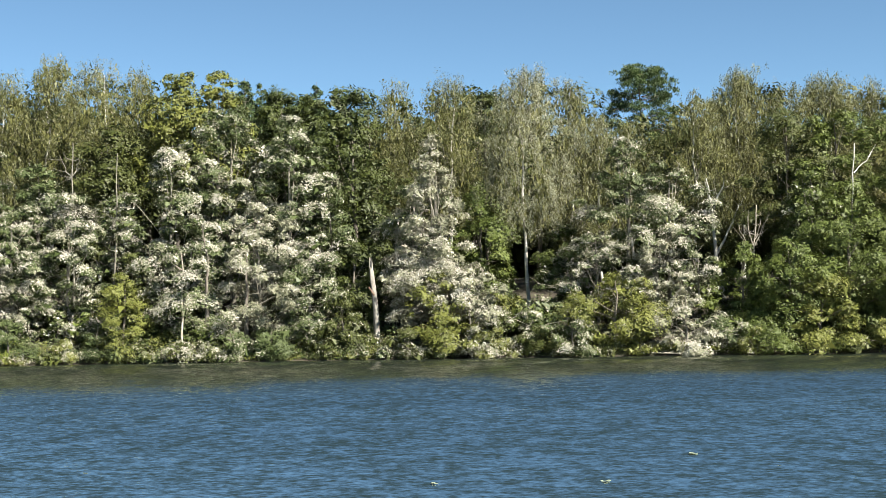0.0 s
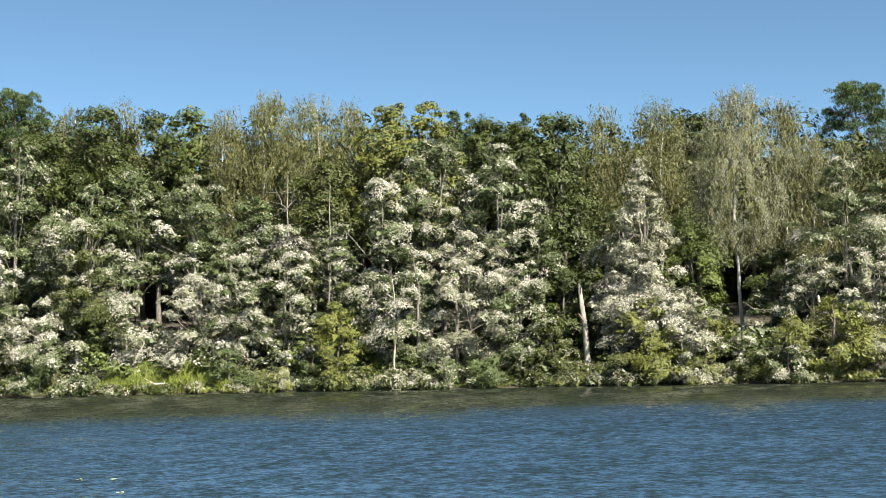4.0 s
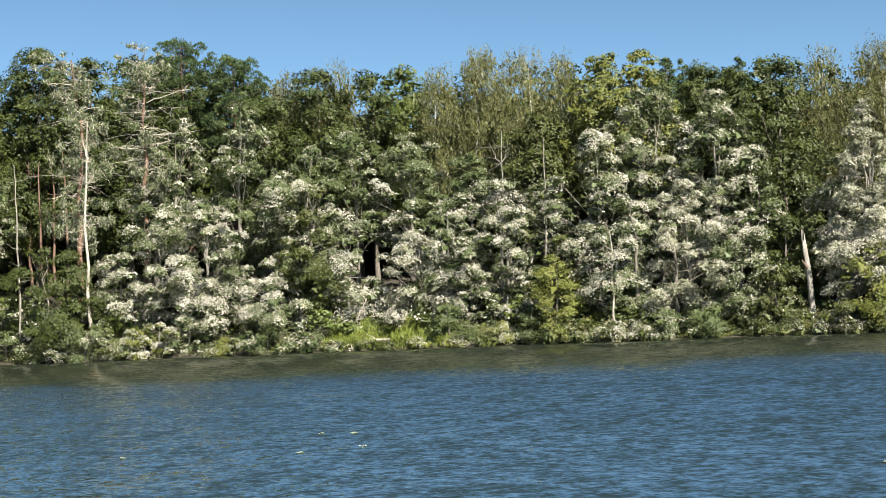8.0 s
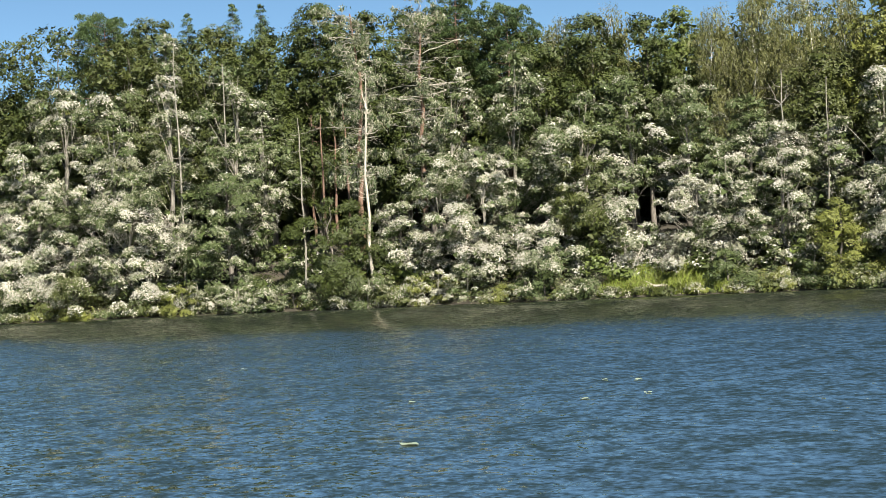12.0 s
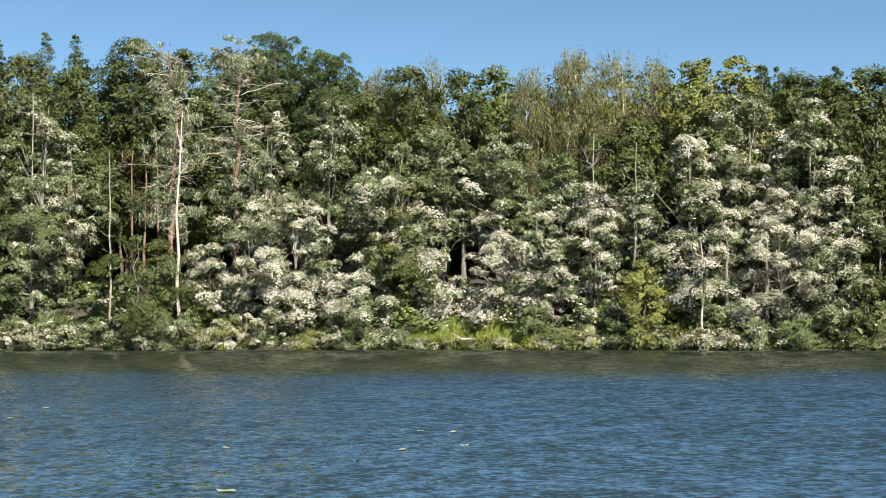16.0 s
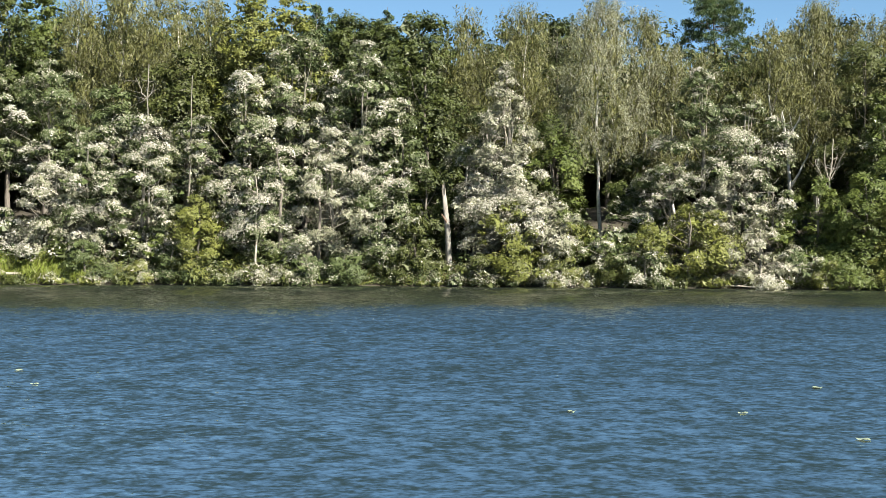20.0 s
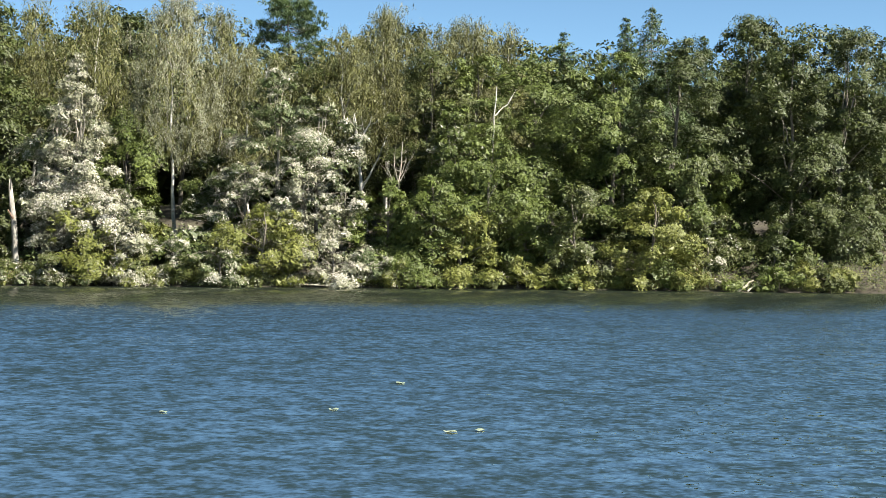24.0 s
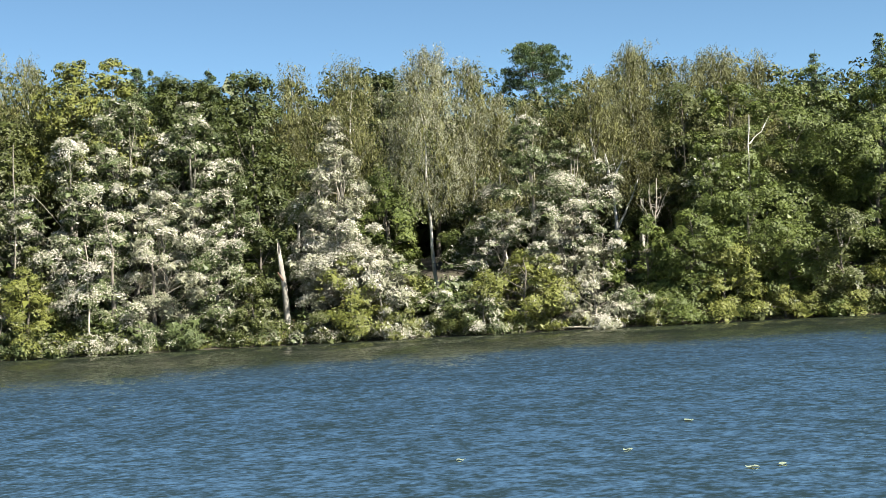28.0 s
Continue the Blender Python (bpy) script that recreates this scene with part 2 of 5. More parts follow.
def wander(rng, a, b, k, amount, sag=0.0):
    """A crooked line of k points from a to b."""
    a, b = np.asarray(a, float), np.asarray(b, float)
    u = np.linspace(0, 1, k)[:, None]
    p = a + (b - a) * u
    bend = np.cumsum(rng.normal(size=(k, 3)) * amount, 0)
    p = p + (bend - bend[-1] * u) * np.array([1, 1, 0.4])
    p[:, 2] -= sag * 4 * (u * (1 - u))[:, 0]
    return p


def thing(name, x, y, z, label, category, group="", kind=""):
    ob = new(name)
    ob.location = (x, y, z)
    ob.empty_display_size = 0.3
    return tagged(ob, label, category, group, kind)


def mesh_part(name, me, parent, label=""):
    ob = new(name, me)
    ob.parent = parent
    return tagged(ob, label)


# ---- kinds of trees: all measures from the foot, heights over the water given as top and bottom of the crown ----
def crown_profile(shape, u):
    """Half-width of a crown over its height, as a share of its radius."""
    if shape == "cone":
        return 0.12 + 0.95 * (1 - u) ** 0.8
    if shape == "dome":
        return np.sqrt(np.clip(1 - u ** 2, 0, 1)) * 0.98 + 0.06
    return np.clip((1.06 - u) * 1.8, 0, 1) ** 0.55 * np.clip(0.8 + 0.9 * u, 0, 1)


def crown_clumps(rng, zb, zt, radius, shape, grain, most=420, close=0.34):
    """Clumps of foliage spread evenly over the outside of a lobed crown, with some inside and some gaps."""
    base = grain * (0.46 + 0.14 * radius)
    count = int(np.clip(2 * np.pi * radius * (zt - zb) * close / base ** 2, 14, most))
    grid = np.linspace(0, 1, 200)
    share = np.cumsum(crown_profile(shape, grid) + 0.3)
    u = np.interp((np.arange(count) + rng.uniform(0, 1, count)) / count, share / share[-1], grid)
    ang = np.arange(count) * 2.39996 + rng.uniform(-0.5, 0.5, count) + rng.uniform(0, 6.28)
    ph = rng.uniform(0, 6.28, 4)
    lobes = 1 + 0.2 * np.sin(3 * ang + ph[0] + 4 * u) + 0.16 * np.sin(5 * ang + 9 * u + ph[1]) + 0.14 * np.sin(13 * u + ph[2] + ang)
    rad = radius * crown_profile(shape, u) * lobes * (1 - 0.5 * rng.uniform(0, 1, count) ** 1.4)
    rad = np.where(rng.uniform(0, 1, count) < 0.16, rad * 0.5, rad)
    sizes = base * np.exp(rng.normal(size=count) * 0.3) * (1.12 - 0.38 * u)
    rad = np.maximum(rad - sizes * 0.45, 0)
    c = np.stack([rad * np.cos(ang), rad * np.sin(ang), zb + u * (zt - zb) + rng.normal(size=count) * 0.25 * base], 1)
    c[:, 2] = np.minimum(np.maximum(c[:, 2], zb + 0.2 * sizes), zt - 0.45 * sizes)
    keep = (rng.uniform(0, 1, count) > 0.14) & ((c[:, 1] < 0.3 * radius) | (rng.uniform(0, 1, count) < 0.4))
    return c[keep], sizes[keep], u[keep]


def leafy(rng, clumps, sizes, total, flat, outward=0.5, tall=0.75):
    """Leaf places and ways: each clump is a shell of tilted sprays over its top and outer side, the leaves turned along with it.
    Also gives each spray's clump, each leaf's spray and how high in its clump each spray sits."""
    per = rng.integers(18, 27, len(clumps))
    own = np.repeat(np.arange(len(clumps)), per)
    out = unit(clumps[own] * np.array([1, 1, 0]) + 1e-3)
    d = unit(rng.normal(size=(len(own), 3)) * 0.85 + np.array([0, 0, 0.6]) + out * 0.4)
    reach = rng.uniform(0.7, 1.05, len(own))[:, None]
    size = sizes[own] * rng.uniform(0.17, 0.36, len(own))
    mid = clumps[own] + d * reach * sizes[own][:, None] * np.array([1, 1, tall])
    face = unit(d * 0.8 + out * outward * 0.5 + np.array([0, 0, 0.55]) + rng.normal(size=d.shape) * 0.3)
    n = np.maximum((size ** 2 * total / np.sum(size ** 2) + rng.uniform(0, 1, len(own))).astype(int), 1)
    which = np.repeat(np.arange(len(own)), n)
    g = rng.normal(size=(len(which), 3))
    far = np.linalg.norm(g, axis=1, keepdims=True)
    g = g / np.maximum(far, 1e-6) * np.minimum(far, 1.7)
    f = face[which]
    off = (g - f * np.sum(g * f, 1, keepdims=True) * (1 - (1 - flat) * 0.7)) * size[which][:, None] * 0.8
    c = mid[which] + off
    c[:, 2] -= 0.3 * np.sum(off[:, :2] ** 2, 1) / np.maximum(size[which], 0.1)
    nrm = unit(f * 0.9 + rng.normal(size=c.shape) * 0.23)
    return c, nrm, own, which, d[:, 2]


def boughs(rng, trunk, spine, ends, r0, mat, zt, twigs):
    """The main limbs of a tree, each with its side twigs, under its trunk."""
    k = len(spine) - 1
    for e in ends:
        s = spine[max(0, min(k, int(k * (e[2] * 0.76) / zt)))]
        line = wander(rng, s, e, 6, 0.12, -0.12)
        limb = Tubes().add(line, r0 * 0.3, 0.014, 4)
        for q in range(twigs):
            p = line[rng.integers(2, 6)]
            limb.add(wander(rng, p, p + rng.normal(size=3) * np.array([0.7, 0.7, 0.35]) + np.array([0, -0.2, 0.25]), 4, 0.07), 0.016, 0.005, 4)
        mesh_part("limb", limb.mesh("limb", mat), trunk)


def broadleaf(name, x, y, top, bottom, radius, white, tone, seed, label, density=300, leaf=0.13, shape="round", flat=0.6, group="", bare=0.0, dusty=0.35, core=20, grain=1.0, tall=None):
    rng = np.random.default_rng(seed)
    gz = ground_z(x, y) - 0.15
    shrub = "shrub" in name or "bush" in name
    tree = thing(name, x, y, gz, label, "shrub" if shrub else "tree", group)
    zb, zt = max(bottom - gz, 0.15), top - gz
    area = (zt - zb) * radius * 2
    colonised, far = white > 0.2, y - shore_y(x) > 12
    clumps, sizes, u = crown_clumps(rng, zb, zt, radius, shape, grain * (0.9 if colonised else 1.0), 420, 0.21 if colonised else 0.38 if far else 0.24)
    if bare:
        some = rng.uniform(0, 1, len(clumps)) > bare * 0.8
        clumps, sizes, u = clumps[some], sizes[some], u[some]
    count = len(clumps)
    c, nrm, own, which, perch = leafy(rng, clumps, sizes, density * area * (1 - bare * 0.6), flat, 0.5, tall or (0.5 if colonised else 0.66))
    # droppings lie in patches, thickest on top of each clump
    patch = np.array([noise.noise((p[0] * 0.24 + x, p[1] * 0.24, p[2] * 0.24 + seed)) for p in clumps])
    coat = np.clip(white * 1.04 + (1.1 * patch + rng.normal(size=count) * 0.2) * min(1.0, white * 2.5) + 0.3 * (0.45 - u) * colonised, 0, 0.97) * (white > 0.02)
    coated = rng.uniform(0, 1, len(own)) < coat[own] * np.where(perch > 0.15, 1.2, 0.5)
    roll = rng.uniform(0, 1, len(c))
    chalky = (rng.uniform(0, 1, len(own)) < 0.28 + 0.38 * coat[own])[which]
    idx = np.where(coated[which], np.where(roll < np.where(chalky, 0.85, 0.12), 1, np.where(roll < 0.95, 2, 0)), np.where(roll < 0.06 * white, 1, np.where(roll > 1 - dusty * (0.6 * white + 1.1 * coat[own[which]]), 2, 0)))
    # the close inner leafage that keeps the light out of each clump
    k = np.repeat(np.arange(count), core)
    inner = clumps[k] + rng.normal(size=(len(k), 3)) * sizes[k][:, None] * np.array([0.3, 0.3, 0.1]) - np.array([0, 0, 0.08]) * sizes[k][:, None]
    size = np.concatenate([leaf * np.exp(rng.normal(size=len(c)) * 0.2), np.minimum(sizes[k] * rng.uniform(0.45, 0.75, len(k)), 0.6)])
    c, idx = np.concatenate([c, inner]), np.concatenate([idx, np.zeros(len(k), int)])
    nrm = np.concatenate([nrm, unit(rng.normal(size=inner.shape) * 0.6 + np.array([0, -0.4, 0.6]))])
    mesh_part("crown", leaves("crown", rng, c, nrm, size, size * 0.8, idx, [tone, COATED, GREYLEAF]), tree)
    wood = STAINED if white > 0.3 else BARK
    r0 = 0.06 + 0.011 * zt
    spine = wander(rng, (0, 0, 0), (0, 0, zt * 0.93), 9, 0.035 * radius)
    stem = Tubes().add(spine, r0, 0.03, 8)
    near = not shrub and not far
    pick = rng.choice(count, min(count, (6 if near else 4) + int(radius)), replace=False)
    if not near:
        for e in clumps[pick]:
            stem.add(wander(rng, spine[max(0, min(8, int(8 * (e[2] * 0.78) / zt)))], e, 5, 0.12, -0.1), r0 * 0.22, 0.012, 4)
    trunk = mesh_part("trunk", stem.mesh("trunk", wood), tree)
    if near:
        boughs(rng, trunk, spine, clumps[pick], r0, wood, zt, 2)
        if white > 0.3:     # bare pale ends poking out of the whitened crown
            front = np.flatnonzero(clumps[:, 1] < 0)
            ends = clumps[rng.choice(front, min(len(front), 7 + int(14 * bare)), replace=False)]
            boughs(rng, trunk, spine, ends * np.array([1.12, 1.12, 1.0]) + np.array([0, -0.25, 0.35]), r0 * 0.42, BLEACHED, zt, 3)
    return tree


def weeping_birch(x, y, top, bottom, radius, seed, white=0.1, tone=None, label="tall birch with thin drooping olive-grey foliage", density=215):
    rng = np.random.default_rng(seed)
    gz = ground_z(x, y) - 0.15
    tree = thing("birch_tree", x, y, gz, label, "tree", "birches in the wood")
    zb, zt = max(bottom - gz, 1.0), top - gz
    spine = wander(rng, (0, 0, 0), (rng.normal() * 0.4, 0, zt * 0.95), 11, 0.14)
    stem = Tubes().add(spine, 0.07 + 0.005 * zt, 0.02, 8)
    trunk = mesh_part("trunk", stem.mesh("trunk", BIRCHBARK), tree, "white birch bark with dark bands")
    area = (zt - zb) * radius * 2
    tips, sizes, u = crown_clumps(rng, zb + 0.8, zt + 0.2, radius, "round", 0.85, 150)
    tips[:, 2] += 0.25 * sizes
    strands = 9
    per = max(8, int(density * area / (len(tips) * strands)))
    c, along, fall = [], [], []
    for k, e in enumerate(tips):
        if k % 6 == 0:
            s = spine[max(int(10 * min(zb / zt + 0.1, 0.6)), min(10, int(10 * (e[2] - 0.9 * np.hypot(e[0], e[1])) / zt)))]
            line = wander(rng, s, e - np.array([0, 0, 0.25]), 6, 0.1, -0.3)
            bough = Tubes().add(line, 0.028, 0.005, 4)
            for q in range(2):      # thin ends that arch over and hang
                p = line[rng.integers(3, 6)]
                w = p + rng.normal(size=3) * np.array([0.6, 0.6, 0.2])
                bough.add(np.array([p, (p + w) / 2 + np.array([0, 0, 0.15]), w - np.array([0, 0, 0.3]), w - np.array([0, 0, rng.uniform(0.7, 1.6)])]), 0.012, 0.004, 3)
            mesh_part("limb", bough.mesh("limb", STAINED), trunk)
        for q in range(strands):
            p = e + rng.normal(size=3) * sizes[k] * np.array([0.55, 0.55, 0.4])
            drop = rng.uniform(0.5, 2.3)
            t = np.sort(rng.uniform(0, 1, per))[:, None]
            swing = rng.normal(size=3) * np.array([0.25, 0.25, 0])
            c.append(p + t * np.array([0, 0, -drop]) + t ** 2 * swing + rng.normal(size=(per, 3)) * np.array([0.12, 0.12, 0.08]))
            along.append(np.tile([0, 0, -1.0], (per, 1)) + rng.normal(size=(per, 3)) * 0.6)
            fall.append(np.tile(unit(e * np.array([1, 1, 0]) + 1e-3), (per, 1)))
    c, along, fall = np.concatenate(c), np.concatenate(along), np.concatenate(fall)
    keep = c[:, 2] > zb * 0.8
    c, along, fall = c[keep], along[keep], fall[keep]
    nrm = unit(rng.normal(size=c.shape) * 0.5 + fall * 0.8 + np.array([0, 0, 0.35]))
    roll = rng.uniform(0, 1, len(c))
    idx = np.where(roll < white * 0.12, 1, np.where(roll < white * 1.4, 2, 0))
    size = np.full(len(c), 0.135)
    # the shaded inside of the crown
    k = np.repeat(np.flatnonzero(u < 0.9), 16)
    inner = tips[k] * np.array([0.72, 0.72, 1]) + rng.normal(size=(len(k), 3)) * np.array([0.35, 0.35, 0.7]) - np.array([0, 0, 0.7])
    c, nrm, along = np.concatenate([c, inner]), np.concatenate([nrm, unit(rng.normal(size=inner.shape) + np.array([0, -0.5, 0.4]))]), np.concatenate([along, np.tile([0, 0, -1.0], (len(k), 1)) + rng.normal(size=inner.shape) * 0.3])
    size, idx = np.concatenate([size, np.full(len(k), 0.42)]), np.concatenate([idx, np.zeros(len(k), int)])
    mesh_part("crown", leaves("crown", rng, c, nrm, size, size * 0.45, idx, [tone or BIRCHLEAF, COATED, GREYLEAF], along), tree)
    return tree


def pine(x, y, top, bottom, radius, seed, label="tall pine with dark blue-green needle pads"):
    rng = np.random.default_rng(seed)
    gz = ground_z(x, y) - 0.15
    tree = thing("pine_tree", x, y, gz, label, "tree", "pines in the wood")
    zb, zt = bottom - gz, top - gz
    spine = wander(rng, (0, 0, 0), (rng.normal() * 0.4, 0, zt * 0.97), 11, 0.12)
    trunk = mesh_part("trunk", Tubes().add(spine, 0.12 + 0.006 * zt, 0.05, 8).mesh("trunk", PINEBARK), tree, "reddish brown flaky bark")
    clumps, sizes = [], []
    n = int(16 + radius * 7)
    for k in range(n):
        u = (k + rng.uniform(0, 1)) / n
        z = zb + u * (zt - zb)
        s = np.array([np.interp(z, spine[:, 2], spine[:, i]) for i in range(3)])
        ang = k * 2.4 + rng.uniform(-0.5, 0.5)
        reach = radius * (0.55 + 0.6 * math.sin(min(1.0, u + 0.25) * 2.6)) * rng.uniform(0.55, 1.0) * (1.0 if u < 0.85 else 0.6)
        e = s + np.array([reach * math.cos(ang), reach * math.sin(ang), reach * rng.uniform(0.05, 0.4)])
        line = wander(rng, s, e, 6, 0.13, 0.1)
        mesh_part("limb", Tubes().add(line, 0.05, 0.01, 5).mesh("limb", PINEBARK), trunk)
        for q in range(4):
            clumps.append(line[rng.integers(3, 6)] + rng.normal(size=3) * np.array([0.6, 0.6, 0.3]))
            sizes.append(rng.uniform(0.45, 0.95) * (0.75 + 0.06 * radius))
    c, nrm, own, which, perch = leafy(rng, np.array(clumps), np.array(sizes), 300 * np.sum(np.square(sizes)), 0.4, 0.2, 0.55)
    along = nrm * 0.9 + rng.normal(size=nrm.shape) * 0.5 + np.array([0, 0, 0.4])
    mesh_part("crown", leaves("crown", rng, c, unit(np.cross(along, rng.normal(size=c.shape)) + nrm * 0.5), 0.24, 0.085, np.zeros(len(c)), [NEEDLE], along), tree)
    return tree


def dying_pine(x, y, top, bottom, radius, seed, alive, bend, label, side=0.0):
    """A pine with a crooked red trunk, pale bare branches and grey needles that hang in tassels; alive: the share of branches that carry them."""
    rng = np.random.default_rng(seed)
    gz = ground_z(x, y) - 0.15
    tree = thing("dying_pine_tree", x, y, gz, label, "tree", "pines in the wood")
    zb, zt = bottom - gz, top - gz
    spine = wander(rng, (0, 0, 0), (bend, 0, zt), 14, 0.14)
    trunk = mesh_part("trunk", Tubes().add(spine, 0.3, 0.06, 9).mesh("trunk", REDBARK), tree, "orange-red flaky upper trunk")
    c, along, size = [], [], []
    n = 58
    for k in range(n):
        u = (k + rng.uniform(0, 1)) / n
        z = zb + u * (zt - zb) * 0.99
        s = np.array([np.interp(z, spine[:, 2], spine[:, i]) for i in range(3)])
        ang = k * 2.4 + rng.uniform(-0.6, 0.6)
        reach = radius * (0.95 - 0.5 * abs(u - 0.55) - 0.35 * max(0.0, u - 0.8)) * rng.uniform(0.35, 1.05)
        rise = rng.uniform(-0.25, 0.35) if u < 0.8 else rng.uniform(0.05, 0.45)
        e = s + np.array([reach * (math.cos(ang) + side * 0.5), reach * math.sin(ang), reach * rise])
        line = wander(rng, s, e, 8, 0.2, -0.15)
        limb = Tubes().add(line, 0.045, 0.01, 5)
        ends = [line[7]]
        for q in range(5):
            p = line[rng.integers(2, 8)]
            w = p + rng.normal(size=3) * np.array([0.75, 0.75, 0.5])
            limb.add(wander(rng, p, w, 5, 0.09), 0.022, 0.007, 4)
            ends.append(w)
        mesh_part("limb", limb.mesh("limb", BLEACHED if rng.uniform() < 0.65 else STAINED), trunk)
        if rng.uniform() < alive * (1.25 - 0.6 * u) or u > 0.9:
            for w in ends[:3]:
                m = 170 if u < 0.9 else 60
                drop = rng.uniform(0.3, 1.1) * (1 if u < 0.85 else 0.3)
                t = rng.uniform(0, 1, (m, 1))
                spread = 0.23 * (1 - 0.5 * t)
                c.append(w + np.array([0, 0, 0.15]) + rng.normal(size=(m, 3)) * spread * np.array([1, 1, 0.5]) - t * np.array([0, 0, drop]))
                along.append(np.tile([0, 0, -0.8], (m, 1)) + rng.normal(size=(m, 3)) * 0.5)
    c, along = np.concatenate(c), np.concatenate(along)
    nrm = unit(rng.normal(size=c.shape) * 0.6 + np.array([0, -0.2, 0.6]))
    idx = rng.choice([0, 1, 2], len(c), p=[0.4, 0.06, 0.54])
    mesh_part("crown", leaves("crown", rng, c, nrm, 0.24, 0.1, idx, [NEEDLE, COATED, GREYLEAF], along), tree, "thin grey-green hanging needles")
    return tree


def spruce(x, y, top, bottom, radius, seed, label="dark spruce with a pointed top"):
    rng = np.random.default_rng(seed)
    gz = ground_z(x, y) - 0.15
    tree = thing("spruce_tree", x, y, gz, label, "tree", "spruces in the wood")
    zb, zt = bottom - gz, top - gz
    limbs = Tubes().add(wander(rng, (0, 0, 0), (0, 0, zt), 6, 0.03), 0.16, 0.015, 7)
    clumps, sizes = [], []
    z = zb
    while z < zt - 0.2:
        u = (z - zb) / (zt - zb)
        r = radius * (1 - u) ** 0.85 + 0.12
        for k in range(int(4 + 1.5 * r)):
            a = rng.uniform(0, 6.28)
            e = np.array([r * math.cos(a), r * math.sin(a), z - 0.18 * r + rng.normal() * 0.1]) * np.array([*(2 * [rng.uniform(0.7, 1.1)]), 1])
            limbs.add(wander(rng, (0, 0, z), e, 3, 0.02), 0.03, 0.01, 4)
            for q in (0.55, 1.0):
                clumps.append(np.array([0, 0, z]) * (1 - q) + e * q)
                sizes.append(0.17 + 0.24 * r * rng.uniform(0.7, 1.1))
        z += 0.36 + 0.2 * rng.uniform()
    c, nrm, own, which, perch = leafy(rng, np.array(clumps), np.array(sizes), 110 * np.sum(np.square(sizes)), 0.6)
    mesh_part("crown", leaves("crown", rng, c, nrm, 0.24, 0.085, np.zeros(len(c)), [NEEDLE]), tree)
    mesh_part("trunk", limbs.mesh("trunk", BARK), tree)
    return tree

# ---- the large structure ----
def sheet(name, xs, ys, height, mat, label):
    v = np.array([(x, y, height(x, y)) for y in ys for x in xs])
    n = len(xs)
    i, j = np.meshgrid(np.arange(len(ys) - 1), np.arange(n - 1), indexing="ij")
    i, j = i.ravel(), j.ravel()
    f = np.stack([i * n + j, i * n + j + 1, (i + 1) * n + j + 1, (i + 1) * n + j], 1)
    return tagged(new(name, quads_mesh(name, v, f, [mat], smooth=True)), label, name, "", "structure")


steps = np.concatenate([np.linspace(-4000, -150, 8), np.linspace(-140, 110, 126), np.linspace(120, 4000, 8)])
deep = np.concatenate([np.linspace(-4000, -40, 6), np.linspace(-30, 84, 39), np.linspace(85, 150, 80), np.linspace(160, 4500, 10)])
sheet("ground", steps, deep, ground_z, SOIL, "dark leaf-strewn soil of the wooded bank")
sheet("water", np.linspace(-900, 900, 41), np.linspace(-60, 118, 21), lambda x, y: 0.0, WATER, "wind-rippled blue lake with olive reflections near the bank")


# ---- dead wood ----
def dead_tree(x, y, top, seed, r0=0.14, bend=0.0, forks=(), twigs=8, mat=None, label="bare bleached dead tree", spread=1.6, start=0.4):
    """A bare stem; forks: (height share it leaves at, sideways reach, height it gains)."""
    rng = np.random.default_rng(seed)
    gz = ground_z(x, y) - 0.15
    tree = thing("dead_tree", x, y, gz, label, "tree", "dead trees on the bank")
    h = top - gz
    spine = wander(rng, (0, 0, 0), (bend, 0, h), 12, 0.075)
    limbs = Tubes().add(spine, r0, 0.035, 8)
    arms = []
    for share, reach, gain in forks:
        s = spine[int(share * 11)]
        line = wander(rng, s, s + np.array([reach, rng.normal() * 0.3, gain]), 7, 0.07, 0.12)
        arm = Tubes().add(line, r0 * 0.55, 0.02, 6)
        for q in range(2):
            arm.add(wander(rng, line[rng.integers(2, 6)], line[6] + rng.normal(size=3) * 0.5, 4, 0.06), 0.02, 0.008, 4)
        arms.append(arm)
    for k in range(twigs):
        s = spine[int(rng.uniform(start, 0.97) * 11)]
        a = rng.uniform(0, 6.28)
        d = rng.uniform(0.3, 1.0) * spread
        e = s + np.array([d * math.cos(a), d * math.sin(a) * 0.7, d * rng.uniform(-0.1, 0.7)])
        line = wander(rng, s, e, 5, 0.08, 0.1)
        limbs.add(line, 0.028, 0.008, 4)
        limbs.add(wander(rng, line[3], line[3] + rng.normal(size=3) * 0.4, 3, 0.04), 0.012, 0.005, 4)
    trunk = mesh_part("trunk", limbs.mesh("trunk", mat or BLEACHED), tree)
    for arm in arms:
        mesh_part("branch", arm.mesh("branch", mat or BLEACHED), trunk)
    return tree


